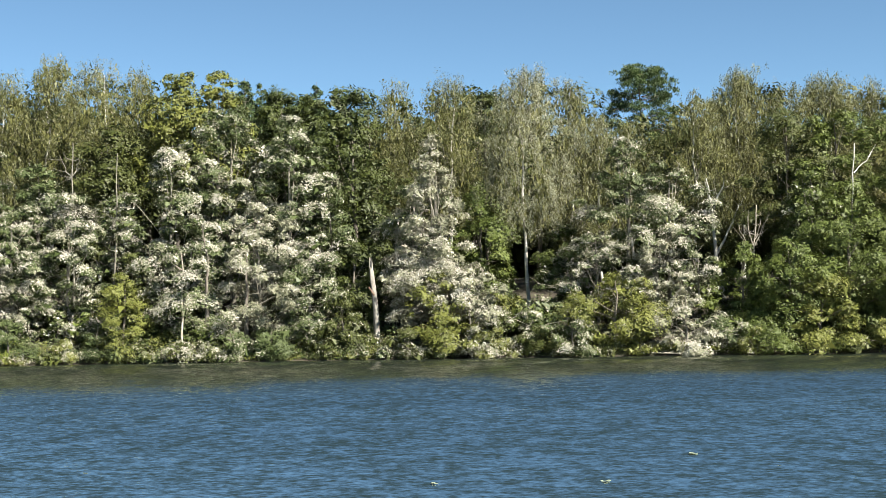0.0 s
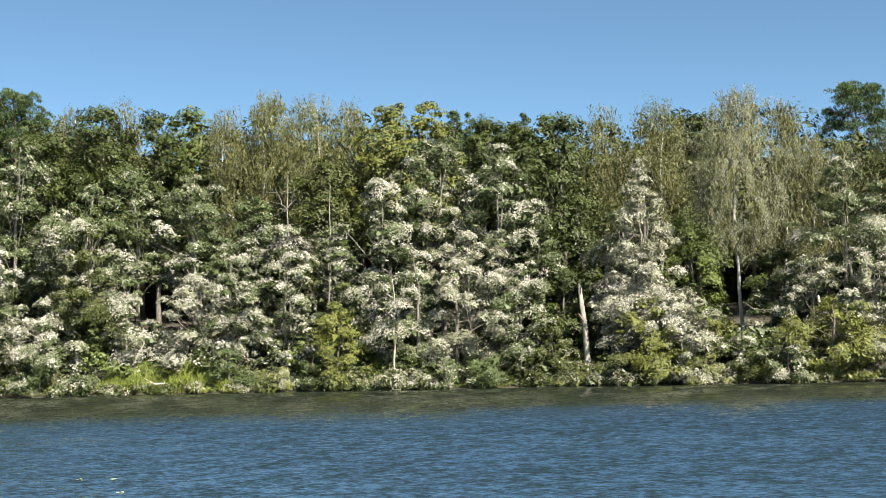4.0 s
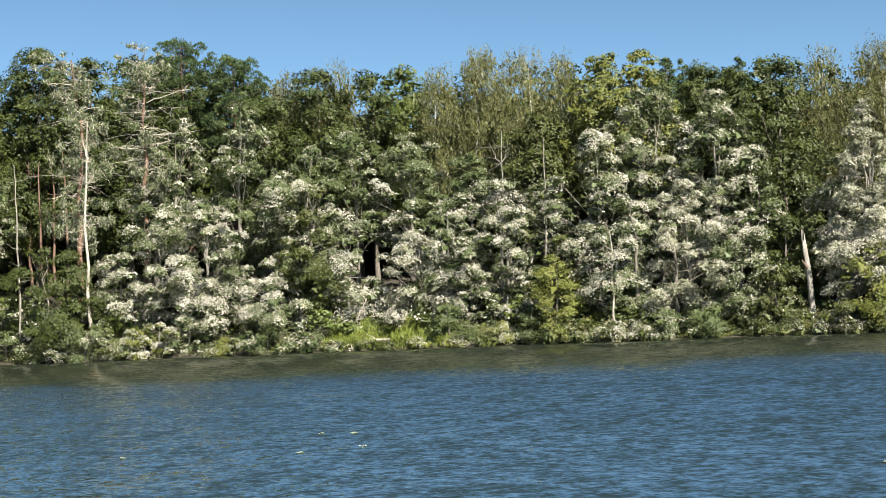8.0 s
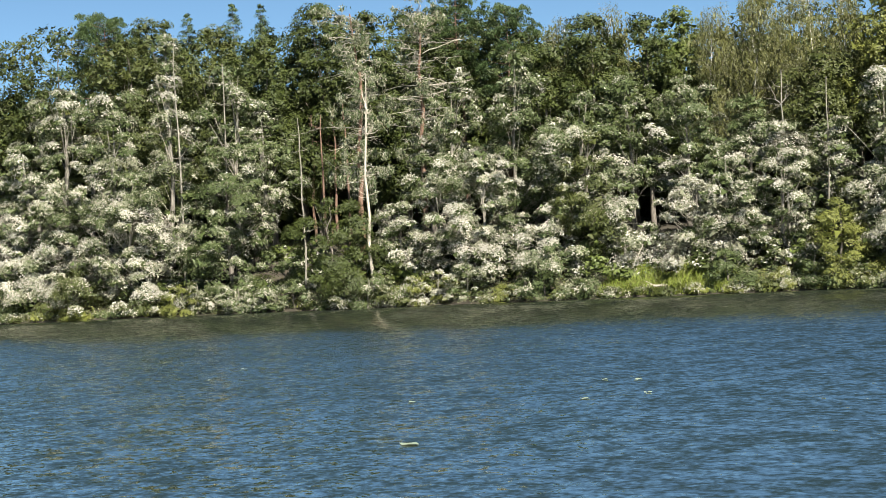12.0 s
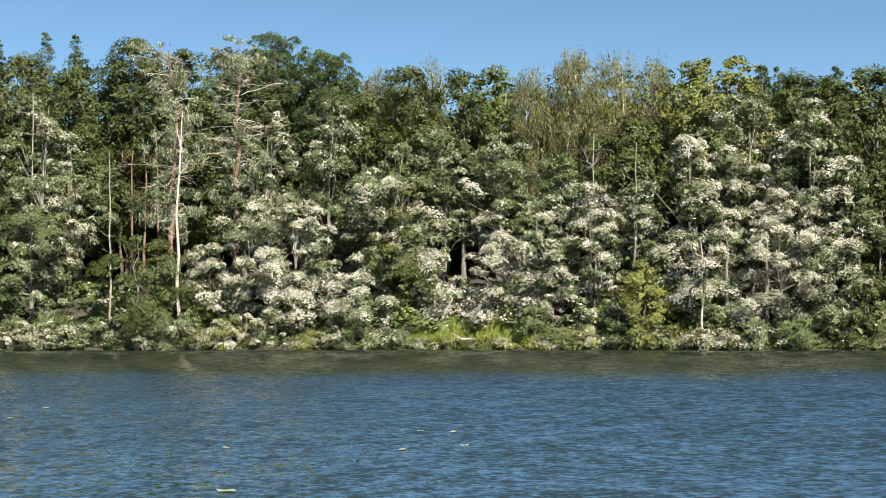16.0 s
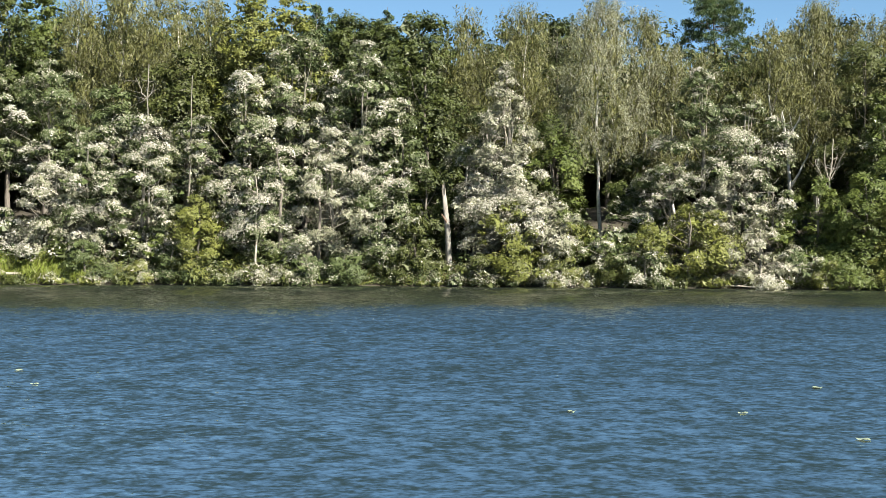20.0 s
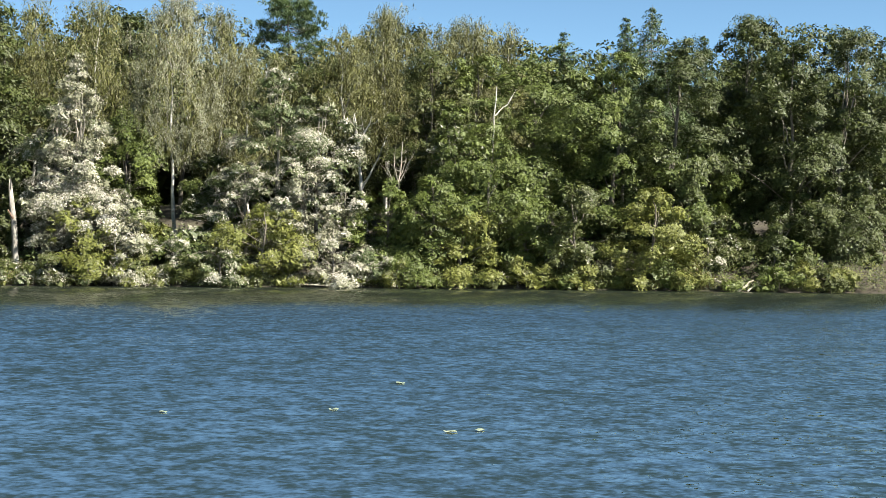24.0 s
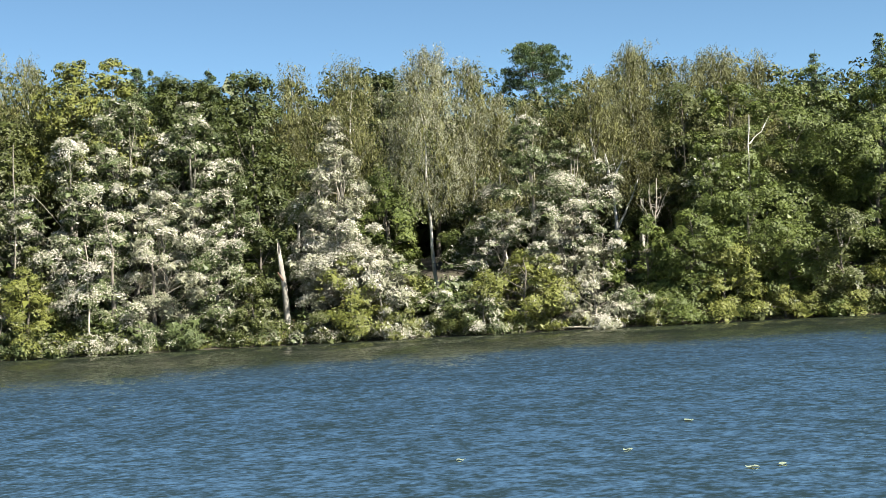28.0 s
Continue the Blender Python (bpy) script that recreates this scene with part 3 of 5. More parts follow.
def snag(x, y, top, seed):
    """A broken-off thick stem, jagged at the top, with peeling bark."""
    rng = np.random.default_rng(seed)
    gz = ground_z(x, y) - 0.1
    h = top - gz
    ob = thing("broken_tree_trunk", x, y, gz, "broken pale dead trunk with a jagged top and bark scraps", "tree trunk")
    rings, sides = 26, 14
    ang = np.linspace(0, 2 * np.pi, sides, endpoint=False)
    v = []
    for k in range(rings):
        u = k / (rings - 1)
        r = (0.24 - 0.07 * u + 0.12 * math.exp(-u * 14)) * (1 + 0.1 * np.sin(3 * ang + 2 * u) + rng.normal(size=sides) * 0.05)
        z = np.full(sides, u * h)
        if k > rings - 5:
            z = z + np.where(np.cos(ang - 1.2) > 0, 0.45, -0.3) * (k - rings + 5) / 4 + rng.normal(size=sides) * 0.07
            r = r * (1 - 0.11 * (k - rings + 5))
        v.append(np.stack([r * np.cos(ang) - 0.35 * u + 0.08 * math.sin(4 * u), r * np.sin(ang), z], 1))
    v = np.concatenate(v)
    i, j = np.meshgrid(np.arange(rings - 1), np.arange(sides), indexing="ij")
    i, j = i.ravel(), j.ravel()
    f = np.stack([i * sides + j, i * sides + (j + 1) % sides, (i + 1) * sides + (j + 1) % sides, (i + 1) * sides + j], 1)
    mesh_part("trunk", quads_mesh("trunk", v, f, [WEATHERED]), ob)
    stub = Tubes().add(wander(rng, (-0.2, -0.15, h * 0.62), (-0.55, -0.4, h * 0.72), 4, 0.03), 0.09, 0.05, 7)
    mesh_part("branch_stub", stub.mesh("branch_stub", PINEBARK), ob, "reddish brown broken stub")
    return ob


def fallen_log(x0, y0, z0, x1, y1, z1, radius, seed, label):
    rng = np.random.default_rng(seed)
    ob = thing("fallen_branch", x0, y0, z0, label, "dead branch")
    end = np.array([x1 - x0, y1 - y0, z1 - z0])
    line = wander(rng, (0, 0, 0), end, 8, radius * 0.5)
    limbs = Tubes().add(line, radius, radius * 0.55, 8)
    for k in range(3):
        s = line[rng.integers(2, 7)]
        limbs.add(wander(rng, s, s + rng.normal(size=3) * np.array([0.5, 0.3, 0.2]) + np.array([0, 0, 0.3]), 4, 0.04), radius * 0.4, 0.01, 5)
    mesh_part("trunk", limbs.mesh("trunk", BLEACHED), ob)
    return ob


LILY = leaf_material("leaf_floating", (0.090, 0.118, 0.070), (0.181, 0.216, 0.153), (0.292, 0.320, 0.258), 0.1, 0.4)


def floating_leaf(x, y, size, seed):
    """A few curled pale leaves drifting together on the surface."""
    rng = np.random.default_rng(seed)
    ob = thing("floating_leaf", x, y, 0, "pale green leaf drifting on the water", "leaf", "leaves drifting on the lake")
    sides = 14
    ang = np.linspace(0, 2 * np.pi, sides, endpoint=False)
    r = size * (1 + 0.18 * np.sin(2 * ang + seed) + rng.normal(size=sides) * 0.07)
    rim = np.stack([r * np.cos(ang) * 1.35, r * np.sin(ang) * 1.2, 0.012 + 0.03 * np.abs(np.sin(1.5 * ang + seed))], 1)
    v = np.concatenate([rim, rim * np.array([0.5, 0.5, 0.5]) + np.array([0, 0, 0.004]), rim * np.array([0.02, 0.02, 0.3]) + np.array([0, 0, 0.008])])
    j = np.arange(sides)
    j2 = (j + 1) % sides
    f = np.concatenate([np.stack([j, j2, sides + j2, sides + j], 1), np.stack([sides + j, sides + j2, 2 * sides + j2, 2 * sides + j], 1)])
    mesh_part("blade", quads_mesh("blade", v, f, [LILY], smooth=True), ob)
    return ob

# far row of the wood, behind the bank
pine(-100.7, 121.5, 30.6, 18.8, 4.4, 11)
broadleaf("broadleaf_tree", -93.2, 120.1, 29.1, 13.3, 6.0, 0.00, DEEP, 12, "tall dark green broadleaf tree in the wood", grain=1.15, density=120, leaf=0.2)
spruce(-96.9, 130.8, 31.8, 21.9, 2.3, 13)
spruce(-92.0, 132.4, 32.6, 21.8, 2.4, 14)
spruce(-87.9, 131.7, 31.8, 21.5, 2.7, 15)
broadleaf("broadleaf_tree", -85.1, 118.6, 27.4, 11.3, 5.4, 0.00, OLIVE, 16, "tall olive-green broadleaf tree in the wood", grain=1.15, density=120, leaf=0.2)
broadleaf("broadleaf_tree", -76.1, 123.0, 28.9, 11.2, 6.4, 0.00, DEEP, 17, "dark green oak in the wood", grain=1.15, density=120, leaf=0.2)
broadleaf("broadleaf_tree", -78.3, 117.5, 25.7, 10.0, 5.3, 0.00, DEEP, 18, "dark green broadleaf tree in the wood", grain=1.15, density=120, leaf=0.2)
broadleaf("broadleaf_tree", -92.2, 114.5, 26.5, 10.3, 5.8, 0.00, OLIVE, 19, "olive-green broadleaf tree in the wood", grain=1.15, density=120, leaf=0.2)
pine(-63.9, 130.1, 29.9, 20.0, 2.7, 20)
pine(-58.2, 128.4, 27.7, 18.5, 2.4, 21)
broadleaf("broadleaf_tree", -68.3, 127.0, 25.5, 11.2, 5.4, 0.00, DEEP, 22, "dark green oak in the wood", grain=1.15, density=120, leaf=0.2)
weeping_birch(-52.2, 128.3, 25.5, 14.0, 3.2, 23, 0.10)
broadleaf("broadleaf_tree", -48.9, 126.9, 25.3, 10.6, 4.8, 0.00, DEEP, 24, "dark green oak in the wood", grain=1.15, density=120, leaf=0.2)
weeping_birch(-48.8, 131.9, 26.7, 15.1, 2.9, 25, 0.10)
broadleaf("broadleaf_tree", -44.0, 127.7, 24.7, 10.5, 4.4, 0.00, DEEP, 26, "dark green broadleaf tree in the wood", grain=1.15, density=120, leaf=0.2)
broadleaf("broadleaf_tree", -41.5, 130.1, 25.4, 12.1, 3.8, 0.00, GREEN, 27, "green broadleaf tree in the wood", grain=1.15, density=120, leaf=0.2)
weeping_birch(-37.8, 128.6, 24.9, 12.9, 3.4, 28, 0.10)
weeping_birch(-34.0, 129.0, 26.4, 12.3, 3.7, 29, 0.10)
weeping_birch(-29.9, 128.5, 25.6, 12.1, 3.7, 30, 0.20)
weeping_birch(-26.6, 129.8, 25.0, 12.6, 3.4, 31, 0.10)
broadleaf("broadleaf_tree", -22.3, 126.2, 24.4, 13.6, 3.1, 0.00, FRESH, 32, "bright green lime tree in the wood", grain=1.15, density=120, leaf=0.2)
broadleaf("broadleaf_tree", -18.9, 126.4, 24.4, 12.5, 3.1, 0.00, FRESH, 33, "bright green lime tree in the wood", grain=1.15, density=120, leaf=0.2)
spruce(-17.8, 134.5, 25.1, 16.5, 1.8, 34)
broadleaf("broadleaf_tree", -52.1, 122.4, 22.2, 8.5, 5.0, 0.00, DEEP, 35, "dark green oak in the wood", grain=1.15, density=120, leaf=0.2)
broadleaf("broadleaf_tree", -27.8, 125.7, 19.6, 8.0, 4.8, 0.00, OLIVE, 36, "olive-green broadleaf tree in the wood", grain=1.15, density=120, leaf=0.2)
broadleaf("broadleaf_tree", -14.0, 130.7, 23.4, 10.3, 4.6, 0.00, DEEP, 37, "dark green oak in the wood", grain=1.15, density=120, leaf=0.2)
spruce(-18.0, 138.4, 25.6, 17.1, 2.0, 38)
spruce(-16.8, 138.5, 25.4, 17.1, 1.8, 39)
spruce(-11.6, 138.8, 25.3, 17.0, 2.0, 40)
broadleaf("broadleaf_tree", -7.7, 124.9, 22.4, 5.1, 5.0, 0.00, DEEP, 41, "large dark green oak", grain=1.15, density=120, leaf=0.2)
broadleaf("broadleaf_tree", -11.9, 132.8, 23.4, 8.8, 3.7, 0.00, DEEP, 42, "dark green oak in the wood", grain=1.15, density=120, leaf=0.2)
weeping_birch(-3.9, 129.0, 23.5, 12.0, 3.3, 43, 0.10)
weeping_birch(0.8, 129.0, 24.0, 10.0, 4.5, 44, 0.10)
broadleaf("broadleaf_tree", 4.2, 135.0, 23.5, 10.2, 3.8, 0.00, DEEP, 45, "dark green oak in the wood", grain=1.15, density=120, leaf=0.2)
weeping_birch(6.9, 118.9, 23.1, 9.6, 4.5, 46, 0.5, density=340, label="large weeping birch with grey-white dusted hanging foliage")
weeping_birch(11.3, 124.7, 22.8, 8.2, 2.9, 47, 0.20)
pine(19.2, 139.2, 26.2, 19.2, 3.2, 48)
weeping_birch(13.4, 124.6, 19.9, 8.1, 3.5, 49, 0.20)
weeping_birch(16.3, 128.4, 19.8, 10.7, 3.0, 50, 0.10)
weeping_birch(21.6, 125.0, 21.5, 9.0, 4.1, 51, 0.10)
weeping_birch(26.5, 129.5, 24.3, 10.6, 4.0, 52, 0.10)
weeping_birch(30.8, 129.0, 23.0, 10.5, 3.7, 53, 0.10)
weeping_birch(34.6, 128.5, 23.6, 10.4, 4.0, 54, 0.10)
broadleaf("broadleaf_tree", 21.0, 130.1, 19.2, 6.7, 4.9, 0.00, DEEP, 55, "dark green oak in the wood", grain=1.15, density=120, leaf=0.2)
weeping_birch(26.9, 131.5, 24.7, 11.2, 3.8, 56, 0.10)
weeping_birch(33.9, 130.6, 23.9, 11.3, 4.1, 57, 0.10)
weeping_birch(39.4, 133.8, 23.9, 11.6, 2.9, 58, 0.10)
spruce(45.2, 134.8, 24.3, 12.3, 3.0, 59)
spruce(48.0, 126.3, 24.3, 11.9, 2.9, 60)
spruce(50.4, 125.8, 25.5, 11.4, 4.5, 61)
spruce(56.9, 128.4, 23.4, 13.2, 2.6, 62)
broadleaf("broadleaf_tree", 28.1, 119.4, 19.1, 7.3, 4.3, 0.00, OLIVE, 63, "olive-green broadleaf tree in the wood", density=210, leaf=0.15)
broadleaf("broadleaf_tree", 31.9, 118.9, 19.2, 6.4, 4.6, 0.00, GREEN, 64, "green broadleaf tree in the wood", density=210, leaf=0.15)
broadleaf("broadleaf_tree", 37.4, 119.1, 20.3, 6.0, 5.0, 0.00, GREEN, 65, "green broadleaf tree in the wood", density=210, leaf=0.15)
broadleaf("broadleaf_tree", 42.1, 114.4, 19.4, 4.1, 4.9, 0.00, GREEN, 66, "tall green alder by the lake", density=210, leaf=0.15)
broadleaf("broadleaf_tree", 47.8, 113.8, 20.5, 2.8, 5.5, 0.00, DEEP, 67, "tall dark green alder by the lake", density=210, leaf=0.15)
broadleaf("broadleaf_tree", 54.8, 114.9, 23.0, 6.1, 4.8, 0.00, DEEP, 68, "tall dark green alder by the lake", density=210, leaf=0.15)
broadleaf("broadleaf_tree", 56.8, 110.9, 20.8, 1.9, 5.3, 0.00, DEEP, 69, "tall dark green alder by the lake", density=210, leaf=0.15)
broadleaf("broadleaf_tree", 61.7, 110.7, 21.5, 1.0, 6.0, 0.00, DEEP, 70, "tall dark green alder by the lake", density=210, leaf=0.15)
broadleaf("broadleaf_tree", 53.8, 117.1, 17.2, 2.8, 4.2, 0.00, DEEP, 71, "dark green broadleaf tree in the wood", density=210, leaf=0.15)
broadleaf("broadleaf_tree", -70.5, 124.0, 27.8, 9.5, 5.2, 0.00, DEEP, 301, "dark green oak in the wood", grain=1.15, density=120, leaf=0.2)
broadleaf("broadleaf_tree", -64.8, 124.5, 26.6, 9.0, 4.8, 0.00, DEEP, 302, "dark green oak in the wood", grain=1.15, density=120, leaf=0.2)
broadleaf("broadleaf_tree", -62.7, 133.2, 27.6, 11.3, 5.1, 0.00, DEEP, 72, "dark green oak in the wood", grain=1.15, density=120, leaf=0.2)
broadleaf("broadleaf_tree", -57.8, 133.2, 26.1, 11.2, 4.1, 0.00, DEEP, 73, "dark green oak in the wood", grain=1.15, density=120, leaf=0.2)
broadleaf("broadleaf_tree", -67.6, 134.1, 28.8, 11.5, 4.9, 0.00, DEEP, 74, "dark green oak in the wood", grain=1.15, density=120, leaf=0.2)

# middle row on the bank, whitened by a bird colony
broadleaf("alder_tree", -80.3, 104.9, 24.6, 1.8, 4.3, 0.60, ALDER, 75, "alder whose leaves are coated white by bird droppings", bare=0.45, shape='cone', density=220, leaf=0.14, dusty=0.34)
broadleaf("alder_tree", -75.2, 107.1, 21.8, 2.7, 4.0, 0.48, ALDER, 76, "alder whose leaves are coated white by bird droppings", bare=0.4, density=220, leaf=0.14, dusty=0.34)
broadleaf("alder_tree", -85.3, 103.5, 20.0, 1.8, 5.3, 0.60, ALDER, 77, "alder whose leaves are coated white by bird droppings", density=220, leaf=0.14, dusty=0.34)
broadleaf("alder_tree", -81.9, 101.6, 12.4, 0.2, 4.9, 0.72, ALDER, 78, "alder whose leaves are coated white by bird droppings", density=290, leaf=0.125, dusty=0.34)
broadleaf("alder_tree", -89.7, 102.2, 20.6, 1.3, 5.1, 0.60, ALDER, 79, "alder whose leaves are coated white by bird droppings", density=220, leaf=0.14, dusty=0.34)
broadleaf("alder_tree", -90.9, 100.0, 13.1, 0.4, 4.4, 0.66, ALDER, 80, "alder whose leaves are coated white by bird droppings", density=290, leaf=0.125, dusty=0.34)
broadleaf("alder_tree", -74.0, 104.3, 14.6, 0.2, 4.4, 0.26, ALDER, 81, "alder with partly white-coated grey-green leaves", density=290, leaf=0.125, dusty=0.34)
broadleaf("alder_tree", -73.6, 109.4, 18.4, 8.0, 3.0, 0.42, ALDER, 82, "alder with partly white-coated grey-green leaves", bare=0.3, density=220, leaf=0.14, dusty=0.34)
broadleaf("shrub", -64.0, 104.4, 9.1, -0.0, 5.2, 0.00, DEEP, 83, "large dark green shrub on the bank", shape='dome')
broadleaf("alder_tree", -59.2, 107.3, 8.6, 0.2, 3.1, 0.60, ALDER, 84, "alder whose leaves are coated white by bird droppings", density=290, leaf=0.125, dusty=0.34)
broadleaf("alder_tree", -56.3, 109.3, 12.4, 0.2, 4.0, 0.50, ALDER, 85, "alder whose leaves are coated white by bird droppings", density=290, leaf=0.125, dusty=0.34)
broadleaf("alder_tree", -51.9, 108.6, 12.6, 0.0, 4.8, 0.72, ALDER, 86, "alder whose leaves are coated white by bird droppings", density=290, leaf=0.125, dusty=0.34)
broadleaf("alder_tree", -51.0, 114.2, 20.9, 1.5, 4.9, 0.42, ALDER, 87, "alder with partly white-coated grey-green leaves", density=220, leaf=0.14, dusty=0.34)
broadleaf("alder_tree", -56.8, 113.6, 20.0, 9.3, 4.1, 0.48, ALDER, 88, "alder whose leaves are coated white by bird droppings", bare=0.3, density=220, leaf=0.14, dusty=0.34)
broadleaf("alder_tree", -46.5, 108.8, 7.9, 0.0, 4.1, 0.42, ALDER, 89, "alder with partly white-coated grey-green leaves", density=290, leaf=0.125, dusty=0.34)
broadleaf("alder_tree", -45.4, 114.1, 17.7, 1.5, 4.3, 0.38, ALDER, 90, "alder with partly white-coated grey-green leaves", density=220, leaf=0.14, dusty=0.34)
broadleaf("broadleaf_tree", -43.6, 111.4, 13.4, 3.4, 3.5, 0.06, OLIVE, 91, "olive-green alder on the bank", density=210, leaf=0.15)
broadleaf("alder_tree", -40.8, 110.8, 9.2, 0.2, 3.0, 0.46, ALDER, 92, "alder whose leaves are coated white by bird droppings", density=290, leaf=0.125, dusty=0.34)
broadleaf("alder_tree", -42.1, 117.0, 18.5, 9.0, 3.5, 0.36, ALDER, 93, "alder with partly white-coated grey-green leaves", density=220, leaf=0.14, dusty=0.34)
broadleaf("alder_tree", -37.0, 116.2, 17.5, 6.5, 4.3, 0.48, ALDER, 94, "alder whose leaves are coated white by bird droppings", density=220, leaf=0.14, dusty=0.34)
broadleaf("alder_tree", -35.1, 111.5, 9.1, 0.9, 4.1, 0.82, GREYLEAF, 95, "alder whose leaves are coated white by bird droppings", density=290, leaf=0.125, dusty=0.34)
broadleaf("alder_tree", -32.2, 111.8, 12.1, 1.1, 3.5, 0.46, ALDER, 96, "alder whose leaves are coated white by bird droppings", density=290, leaf=0.125, dusty=0.34)
broadleaf("alder_tree", -28.3, 112.2, 12.8, 0.1, 3.5, 0.60, ALDER, 97, "alder whose leaves are coated white by bird droppings", bare=0.2, density=290, leaf=0.125, dusty=0.34)
broadleaf("alder_tree", -31.9, 116.8, 15.6, 6.4, 3.1, 0.30, ALDER, 98, "alder with partly white-coated grey-green leaves", density=220, leaf=0.14, dusty=0.34)
broadleaf("alder_tree", -21.1, 114.8, 16.4, 1.4, 4.1, 0.66, ALDER, 99, "alder whose leaves are coated white by bird droppings", density=220, leaf=0.14, dusty=0.34)
broadleaf("alder_tree", -19.1, 112.4, 9.1, 0.2, 4.0, 0.74, ALDER, 100, "alder whose leaves are coated white by bird droppings", density=290, leaf=0.125, dusty=0.34)
broadleaf("alder_tree", -17.8, 118.5, 20.0, 6.2, 4.2, 0.42, ALDER, 101, "alder with partly white-coated grey-green leaves", density=220, leaf=0.14, dusty=0.34)
broadleaf("alder_tree", -25.4, 116.4, 13.0, 5.0, 3.3, 0.30, ALDER, 102, "alder with partly white-coated grey-green leaves", density=220, leaf=0.14, dusty=0.34)
broadleaf("shrub", -23.6, 109.6, 6.6, 0.0, 2.7, 0.00, FRESH, 103, "yellow-green shrub on the water edge", shape='dome')
broadleaf("broadleaf_tree", -23.6, 112.6, 8.4, 4.9, 1.6, 0.05, OLIVE, 104, "small olive-green tree on the bank", density=210, leaf=0.15)
broadleaf("alder_tree", -16.8, 118.5, 20.2, 7.0, 3.4, 0.36, ALDER, 105, "alder with partly white-coated grey-green leaves", density=220, leaf=0.14, dusty=0.34)
broadleaf("alder_tree", -14.1, 112.7, 12.0, 0.8, 4.2, 0.78, GREYLEAF, 106, "alder whose leaves are coated white by bird droppings", density=290, leaf=0.125, dusty=0.34)
broadleaf("alder_tree", -11.9, 117.3, 19.3, 2.4, 3.6, 0.46, ALDER, 107, "alder whose leaves are coated white by bird droppings", density=220, leaf=0.14, dusty=0.34)
broadleaf("alder_tree", -10.2, 112.5, 9.3, 0.1, 3.2, 0.60, ALDER, 108, "alder whose leaves are coated white by bird droppings", density=290, leaf=0.125, dusty=0.34)
broadleaf("broadleaf_tree", -6.9, 115.4, 9.4, 1.0, 3.0, 0.00, DEEP, 109, "dark green broadleaf tree on the bank", density=210, leaf=0.15)
broadleaf("alder_tree", -9.1, 118.4, 13.7, 3.2, 2.8, 0.24, ALDER, 110, "alder with partly white-coated grey-green leaves", density=220, leaf=0.14, dusty=0.34)
broadleaf("shrub", -7.5, 110.4, 4.9, 0.0, 2.2, 0.15, OLIVE, 111, "olive-brown shrub on the water edge", shape='dome')
broadleaf("alder_tree", -0.7, 113.0, 17.2, 3.1, 3.9, 0.95, GREYLEAF, 112, "alder whose leaves are coated white by bird droppings", shape='cone', flat=0.6, density=290, leaf=0.125, dusty=0.34)
broadleaf("alder_tree", -2.7, 113.0, 8.6, 1.5, 2.1, 0.84, GREYLEAF, 113, "alder whose leaves are coated white by bird droppings", density=290, leaf=0.125, dusty=0.34)
broadleaf("alder_tree", 2.1, 110.2, 6.5, 0.1, 2.8, 0.90, GREYLEAF, 114, "alder whose leaves are coated white by bird droppings", density=290, leaf=0.125, dusty=0.34)
broadleaf("broadleaf_tree", 0.1, 110.0, 6.5, 0.1, 2.8, 0.03, FRESH, 115, "yellow-green alder by the water", density=210, leaf=0.15)
broadleaf("alder_tree", -2.0, 116.5, 14.8, 8.0, 2.7, 0.48, ALDER, 116, "alder whose leaves are coated white by bird droppings", bare=0.3, density=220, leaf=0.14, dusty=0.34)
broadleaf("broadleaf_tree", 3.1, 118.0, 13.5, 3.1, 3.3, 0.00, GREEN, 117, "green broadleaf tree on the bank", density=210, leaf=0.15)
broadleaf("broadleaf_tree", 4.4, 113.5, 4.8, 3.1, 2.1, 0.00, FRESH, 118, "fresh green shrub on the bank", density=210, leaf=0.15)
broadleaf("shrub", 4.3, 110.2, 3.7, -0.0, 2.3, 0.30, OLIVE, 119, "olive shrub with dusty leaves", shape='dome')
broadleaf("alder_tree", 6.6, 110.1, 3.5, 0.0, 2.0, 0.60, ALDER, 120, "alder whose leaves are coated white by bird droppings", density=290, leaf=0.125, dusty=0.34)
broadleaf("broadleaf_tree", 9.8, 117.3, 10.1, 3.0, 3.0, 0.12, DEEP, 121, "dark broadleaf tree on the bank", density=210, leaf=0.15)
broadleaf("alder_tree", 9.7, 114.3, 6.9, 3.0, 2.1, 0.60, ALDER, 122, "alder whose leaves are coated white by bird droppings", density=290, leaf=0.125, dusty=0.34)
broadleaf("shrub", 8.4, 109.9, 2.2, -0.1, 2.3, 0.10, OLIVE, 123, "olive-green shrub on the water edge", shape='dome')
broadleaf("broadleaf_tree", 12.9, 109.9, 6.3, -0.2, 3.9, 0.05, FRESH, 124, "large yellow-green alder shrub", shape='dome', density=210, leaf=0.15)
broadleaf("shrub", 11.8, 109.3, 1.4, -0.1, 1.1, 0.00, FRESH, 125, "round yellow-green bush at the waterline", shape='dome')
broadleaf("alder_tree", 14.5, 114.6, 16.8, 3.8, 4.0, 0.54, ALDER, 126, "alder whose leaves are coated white by bird droppings", density=290, leaf=0.125, dusty=0.34)
broadleaf("alder_tree", 11.9, 113.7, 9.5, 6.6, 2.6, 0.48, ALDER, 127, "alder whose leaves are coated white by bird droppings", shape='dome', density=290, leaf=0.125, dusty=0.34)
broadleaf("alder_tree", 18.0, 115.8, 14.4, 6.4, 3.6, 0.60, ALDER, 128, "alder whose leaves are coated white by bird droppings", density=220, leaf=0.14, dusty=0.34)
broadleaf("alder_tree", 16.5, 112.9, 8.9, 1.2, 3.2, 0.78, GREYLEAF, 129, "alder whose leaves are coated white by bird droppings", density=290, leaf=0.125, dusty=0.34)
